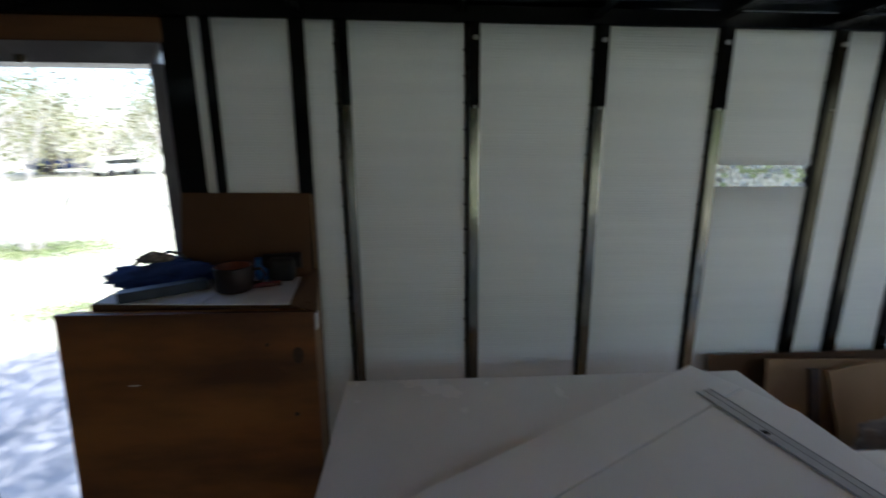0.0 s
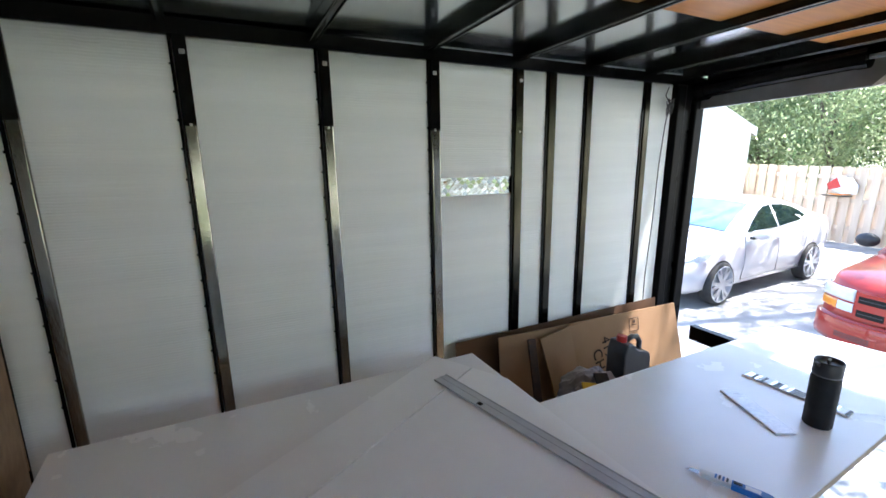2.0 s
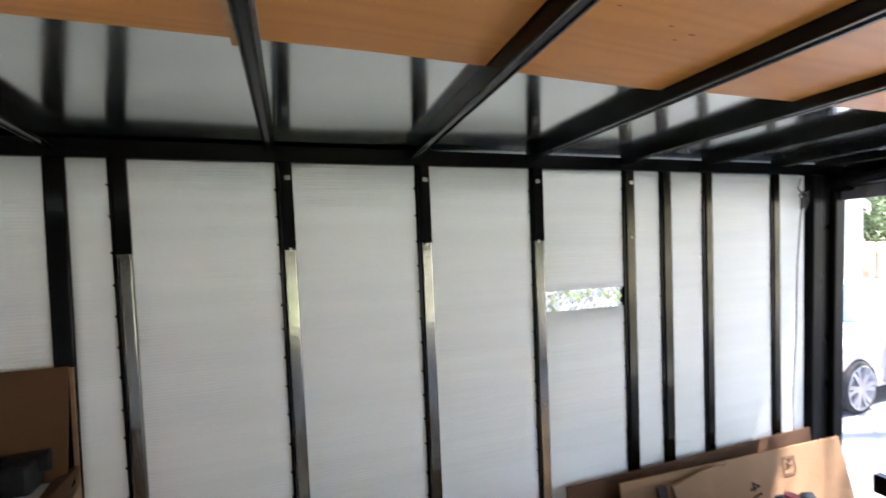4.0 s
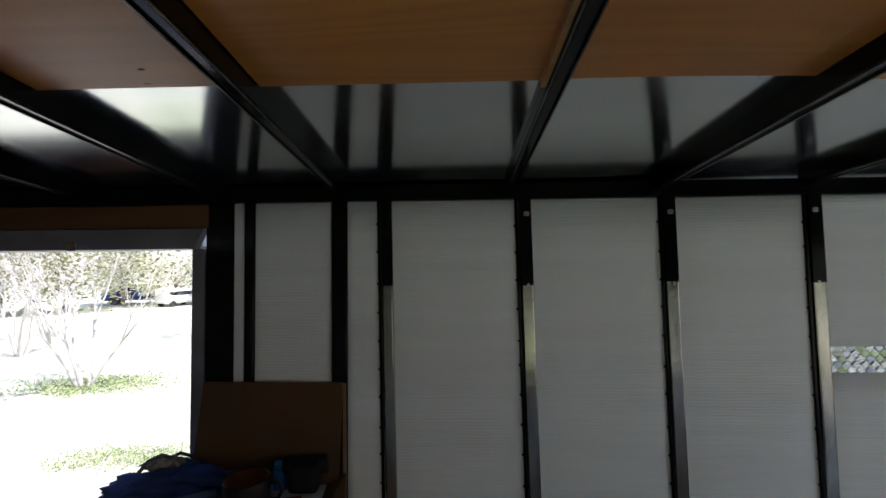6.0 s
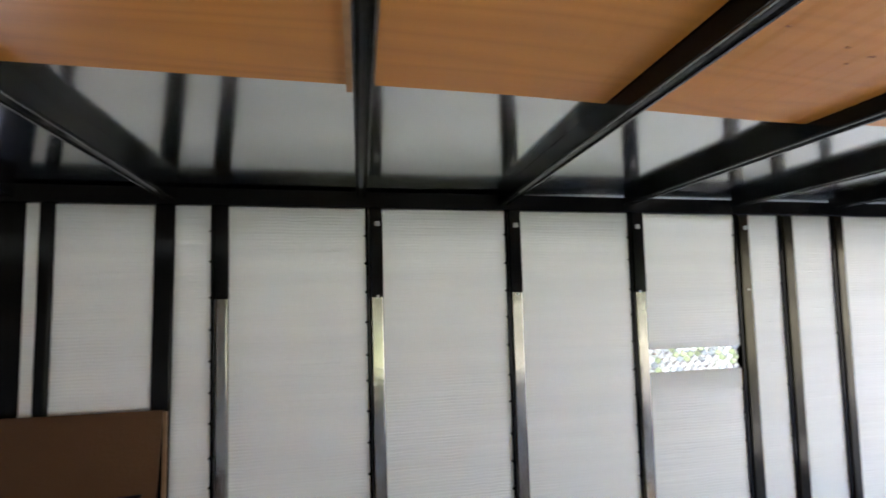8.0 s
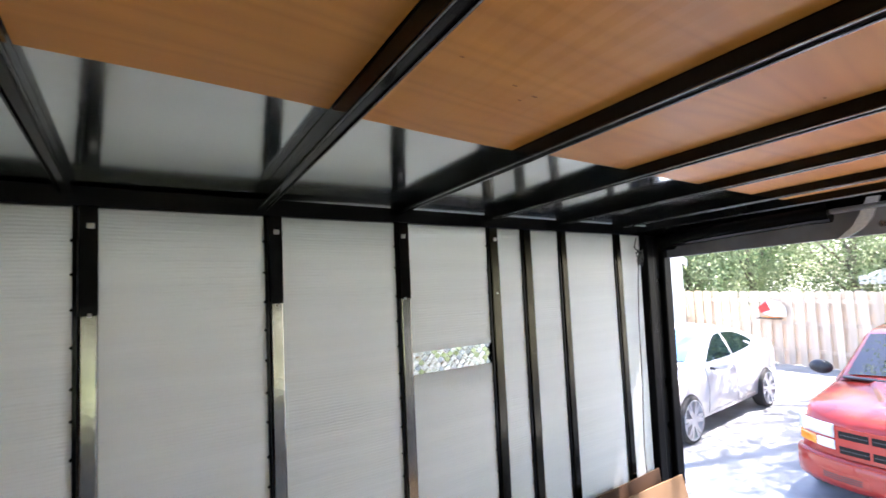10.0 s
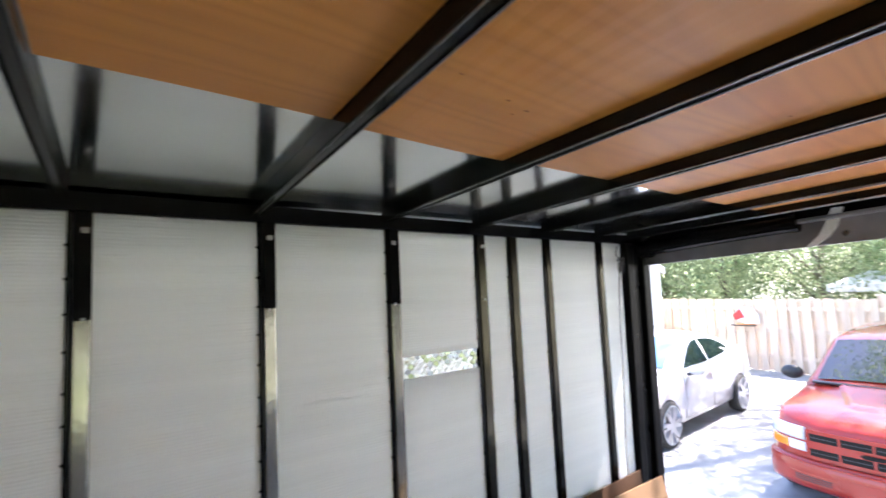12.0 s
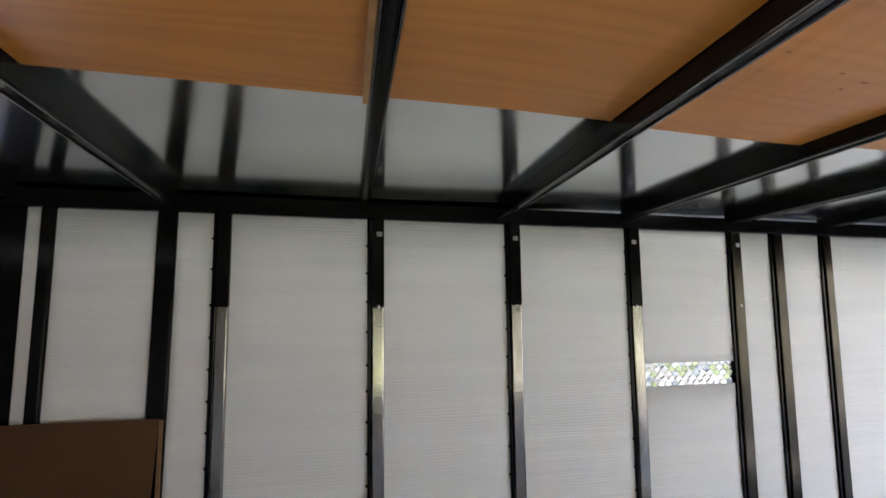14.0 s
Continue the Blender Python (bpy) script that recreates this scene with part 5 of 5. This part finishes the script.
def limbs(h, r, seed, n=7, spread=1.5):
    """A tapered trunk with limbs, joined in one mesh."""
    rg = random.Random(seed)
    bm = tube([(0, 0, -0.1), (0.06, 0.03, h * 0.35), (-0.03, 0.08, h * 0.7), (0.05, 0, h)], r, 9, 0.35)
    for k in range(n):
        a, z0 = k * 2.4 + rg.uniform(-0.4, 0.4), h * rg.uniform(0.3, 0.75)
        d = Vector((math.cos(a), math.sin(a), rg.uniform(0.5, 1.1)))
        p0 = Vector((0.02, 0.04, z0))
        pts = [p0]
        for q in range(3):
            pts.append(pts[-1] + d * spread * 0.38 + Vector((rg.uniform(-0.12, 0.12), rg.uniform(-0.12, 0.12), 0.06)) * spread)
        t = tube(pts, r * 0.42, 6, 0.25)
        me = bpy.data.meshes.new("limb")
        t.to_mesh(me)
        t.free()
        bm.from_mesh(me)
        bpy.data.meshes.remove(me)
    return bm


def fan_tree(h, seed):
    """Several pale stems from one base, forking twice into fine twigs."""
    rg = random.Random(seed)
    bm = bmesh.new()

    def add(pts, r, taper, n):
        t = tube(pts, r, n, taper)
        me = bpy.data.meshes.new("limb")
        t.to_mesh(me)
        t.free()
        bm.from_mesh(me)
        bpy.data.meshes.remove(me)

    def grow(p, d, length, r, depth):
        pts = [p]
        for q in range(3):
            d = (d + Vector((rg.uniform(-0.2, 0.2), rg.uniform(-0.2, 0.2), 0.06))).normalized()
            pts.append(pts[-1] + d * length / 3)
        add(pts, r, 0.5, 6 if depth < 2 else 4)
        if depth < 3:
            for q in range(3):
                e = (d + Vector((rg.uniform(-0.75, 0.75), rg.uniform(-0.75, 0.75), rg.uniform(-0.1, 0.5)))).normalized()
                grow(pts[2 + (q % 2)], e, length * rg.uniform(0.55, 0.8), r * 0.5, depth + 1)

    for k in range(5):
        a = k * 1.257 + rg.uniform(-0.3, 0.3)
        grow(Vector((0.08 * math.cos(a), 0.08 * math.sin(a), -0.05)), Vector((0.42 * math.cos(a), 0.42 * math.sin(a), 1)).normalized(), h * 0.36, 0.034, 0)
    return bm


CROWNS = [leaf_cloud(24000, 1, 1, 1, 0.021, 11, 70), leaf_cloud(24000, 1, 1, 1, 0.020, 12, 85), leaf_cloud(22000, 1, 1, 1, 0.021, 13, 60)]
SPARSE = leaf_cloud(1100, 1, 1, 1, 0.035, 17, 60)
SHADE = leaf_cloud(20500, 1, 1, 1, 0.0195, 21, 90)
PALE = [leaf_cloud(4000, 1, 1, 1, 0.042, 23, 40), leaf_cloud(3200, 1, 1, 1, 0.04, 24, 50)]
for me in PALE:
    me.materials.append(M_LEAF3)
SHADE.materials.append(M_LEAF)
for me in CROWNS:
    me.materials.append(M_LEAF)
SPARSE.materials.append(M_LEAF2)
TRUNKS = []
for k in range(2):
    t = part("trunk", limbs(1.0, 0.05, 30 + k, 8, 0.55), M_BARK)
    TRUNKS.append(t.data)
    bpy.data.objects.remove(t)


def tree(x, y, h, w, k, label="leafy green tree", base=0.25, sparse=False, group="trees", crown=None, off=(0, 0)):
    ob = empty("tree", (x, y, GROUND), label, "tree", group)
    t = new("trunk", TRUNKS[k % 2])
    t.parent, t.scale = ob, (w * 0.9, w * 0.9, h * 0.62)
    cr = new("crown", crown or (SPARSE if sparse else CROWNS[k % 3]))
    cr.parent = ob
    cr.location = (off[0], off[1], h * (base + (1 - base) / 2))
    cr.scale = (w, w, h * (1 - base) / 2)
    cr.rotation_euler = (0, 0, k * 1.3)
    return ob


k = 0
for x, y, h, w in ((17.5, 1.6, 6.6, 2.6), (17.8, 4.4, 5.8, 2.6), (18.0, 7.2, 6.6, 2.7), (18.8, 9.8, 6.4, 2.8), (22, 12.5, 9.0, 3.4), (23, 0.0, 7.6, 3.4), (22.5, 4.2, 9.8, 3.4), (23.5, 9.0, 9.6, 3.6), (18.5, -1.2, 9.0, 2.8), (28, 14, 11.5, 4.6)):
    tree(x, y, h, w, k, "dense green tree behind the fence", 0.08)
    k += 1
# overhead shade trees, added out of view so their gaps dapple the drive
for x, y, h, w in ((5.4, -1.5, 9.2, 3.6), (9.8, -2.0, 9.0, 3.4), (11.6, 1.0, 9.5, 2.8)):
    tree(x, y - 1.0, h, w, k, "unseen tall shade tree added to dapple the drive", 0.42, crown=SHADE)
    k += 1
# added out of view, only for dappled shade outside the side door
tree(1.5, 3.5, 10.5, 1.75, k, "unseen tall tree added to shade the ground by the side door", 0.55, crown=SHADE, off=(-0.4, -1.8))
# another unseen crown, added to shade the drive and the red car
tree(14.4, -1.4, 16, 3.4, k, "unseen tall tree added behind the fence to shade the drive", 0.5, crown=SHADE)
# crown pulled out of view over the red car for its windscreen to mirror
big = tree(14.4, 0.9, 16, 3.1, k + 1, "tall spreading shade tree behind the fence", 0.5, crown=SHADE, off=(-6.3, 1.7))
k += 2
low = new("low_branch", leaf_cloud(260, 0.55, 0.5, 0.30, 0.06, 41, 9))
low.data.materials.append(M_LEAF)
low.parent, low.location = big, (9.0 - 14.4, 1.15 - 0.9, 2.25 - GROUND)
part("high_limb", tube([(0, 0, 7.0), (-2.0, 0.1, 8.6), (-4.2, 0.8, 10.0), (-6.2, 1.6, 11.6)], 0.13, 8, 0.3), M_BARK, big)
part("low_limb", tube([(0, 0, 6.2), (-1.8, -0.4, 5.2), (-3.9, -0.2, 3.9), (-5.2, 0.1, 3.05)], 0.05, 7, 0.25), M_BARK, big)
# trees across the lawn
rg = random.Random(8)
for i in range(17):
    a = radians(100 + i * 4.6)
    d = 36 + rg.uniform(-3, 9)
    tree(d * math.cos(a), d * math.sin(a), rg.uniform(3.6, 6.4), rg.uniform(2.6, 4.0), k, "pale olive tree at the far edge of the lawn", 0.05, crown=PALE[i % 2])
    k += 1
fan = None
for x, y, sc, rz in ((-7.75, 9.1, 1.0, 0), (-12.5, 12.5, 1.1, 70), (-8.0, 15.5, 1.15, 150), (-14.5, 16.0, 1.2, 230)):
    t = empty("tree", (x, y, GROUND), "small pale many-stemmed tree with few leaves", "tree", "trees", rz=rz)
    t.scale = (sc, sc, sc)
    if fan is None:
        st = part("trunk", fan_tree(4.4, 5), M_PALEBARK, t)
        fan = st.data
    else:
        st = new("trunk", fan)
        st.parent = t
    cr = new("crown", SPARSE)
    cr.parent, cr.location, cr.scale = t, (0, 0, 3.0), (1.7, 1.7, 1.4)
# these green blades stand in for the tree's shadow on the lawn
shadow_tuft = new("green_tufts", leaf_cloud(3600, 1.5, 1.0, 0.05, 0.026, 51, 120))
shadow_tuft.data.materials.append(M_BLADE)
shadow_tuft.location = (-7.6, 9.2, GROUND + 0.06)
tagged(shadow_tuft, "green tufts put in for the small tree's shadow on the lawn", "grass", kind="stuff")
near_tuft = new("green_tufts", leaf_cloud(3200, 1.1, 0.40, 0.035, 0.016, 52, 130))
near_tuft.data.materials.append(M_BLADE)
near_tuft.location = (-4.3, 5.75, GROUND + 0.05)
tagged(near_tuft, "ragged green grass along the edge of the drive", "grass", kind="stuff")
for i in range(6):
    tree(-3.0 + i * 3.2, -14 - (i % 3), 6.5, 3.0, k + i, "green tree beyond the serving hatch", 0.05)
van = empty("white_van", (-18.9, 29.6, GROUND), "distant white van parked past the lawn", "van", rz=75)
van.scale = (0.58, 0.58, 0.58)
part("body", boxm(-2.4, 2.4, -0.9, 0.9, 0.35, 2.0, bev=0.25), M_HOUSE, van)
part("window_band", boxm(-2.0, 2.0, -0.905, 0.905, 1.25, 1.7, bev=0.02), M_CARGLASS, van)
for x in (-1.5, 1.5):
    for y in (-0.85, 0.85):
        part("wheel", tube([(x, y - 0.1, 0.34), (x, y + 0.1, 0.34)], 0.34, 16), M_TYRE, van)
dist_car = empty("parked_car", (-23.0, 31.5, GROUND), "distant dark blue car past the lawn", "car", rz=30)
part("body", boxm(-2.1, 2.1, -0.85, 0.85, 0.3, 0.95, bev=0.2), M_BLUE, dist_car)
part("cabin", boxm(-1.1, 1.2, -0.75, 0.75, 0.93, 1.4, bev=0.15), M_CARGLASS, dist_car)
for x in (-1.3, 1.3):
    for y in (-0.8, 0.8):
        part("wheel", tube([(x, y - 0.1, 0.31), (x, y + 0.1, 0.31)], 0.31, 16), M_TYRE, dist_car)
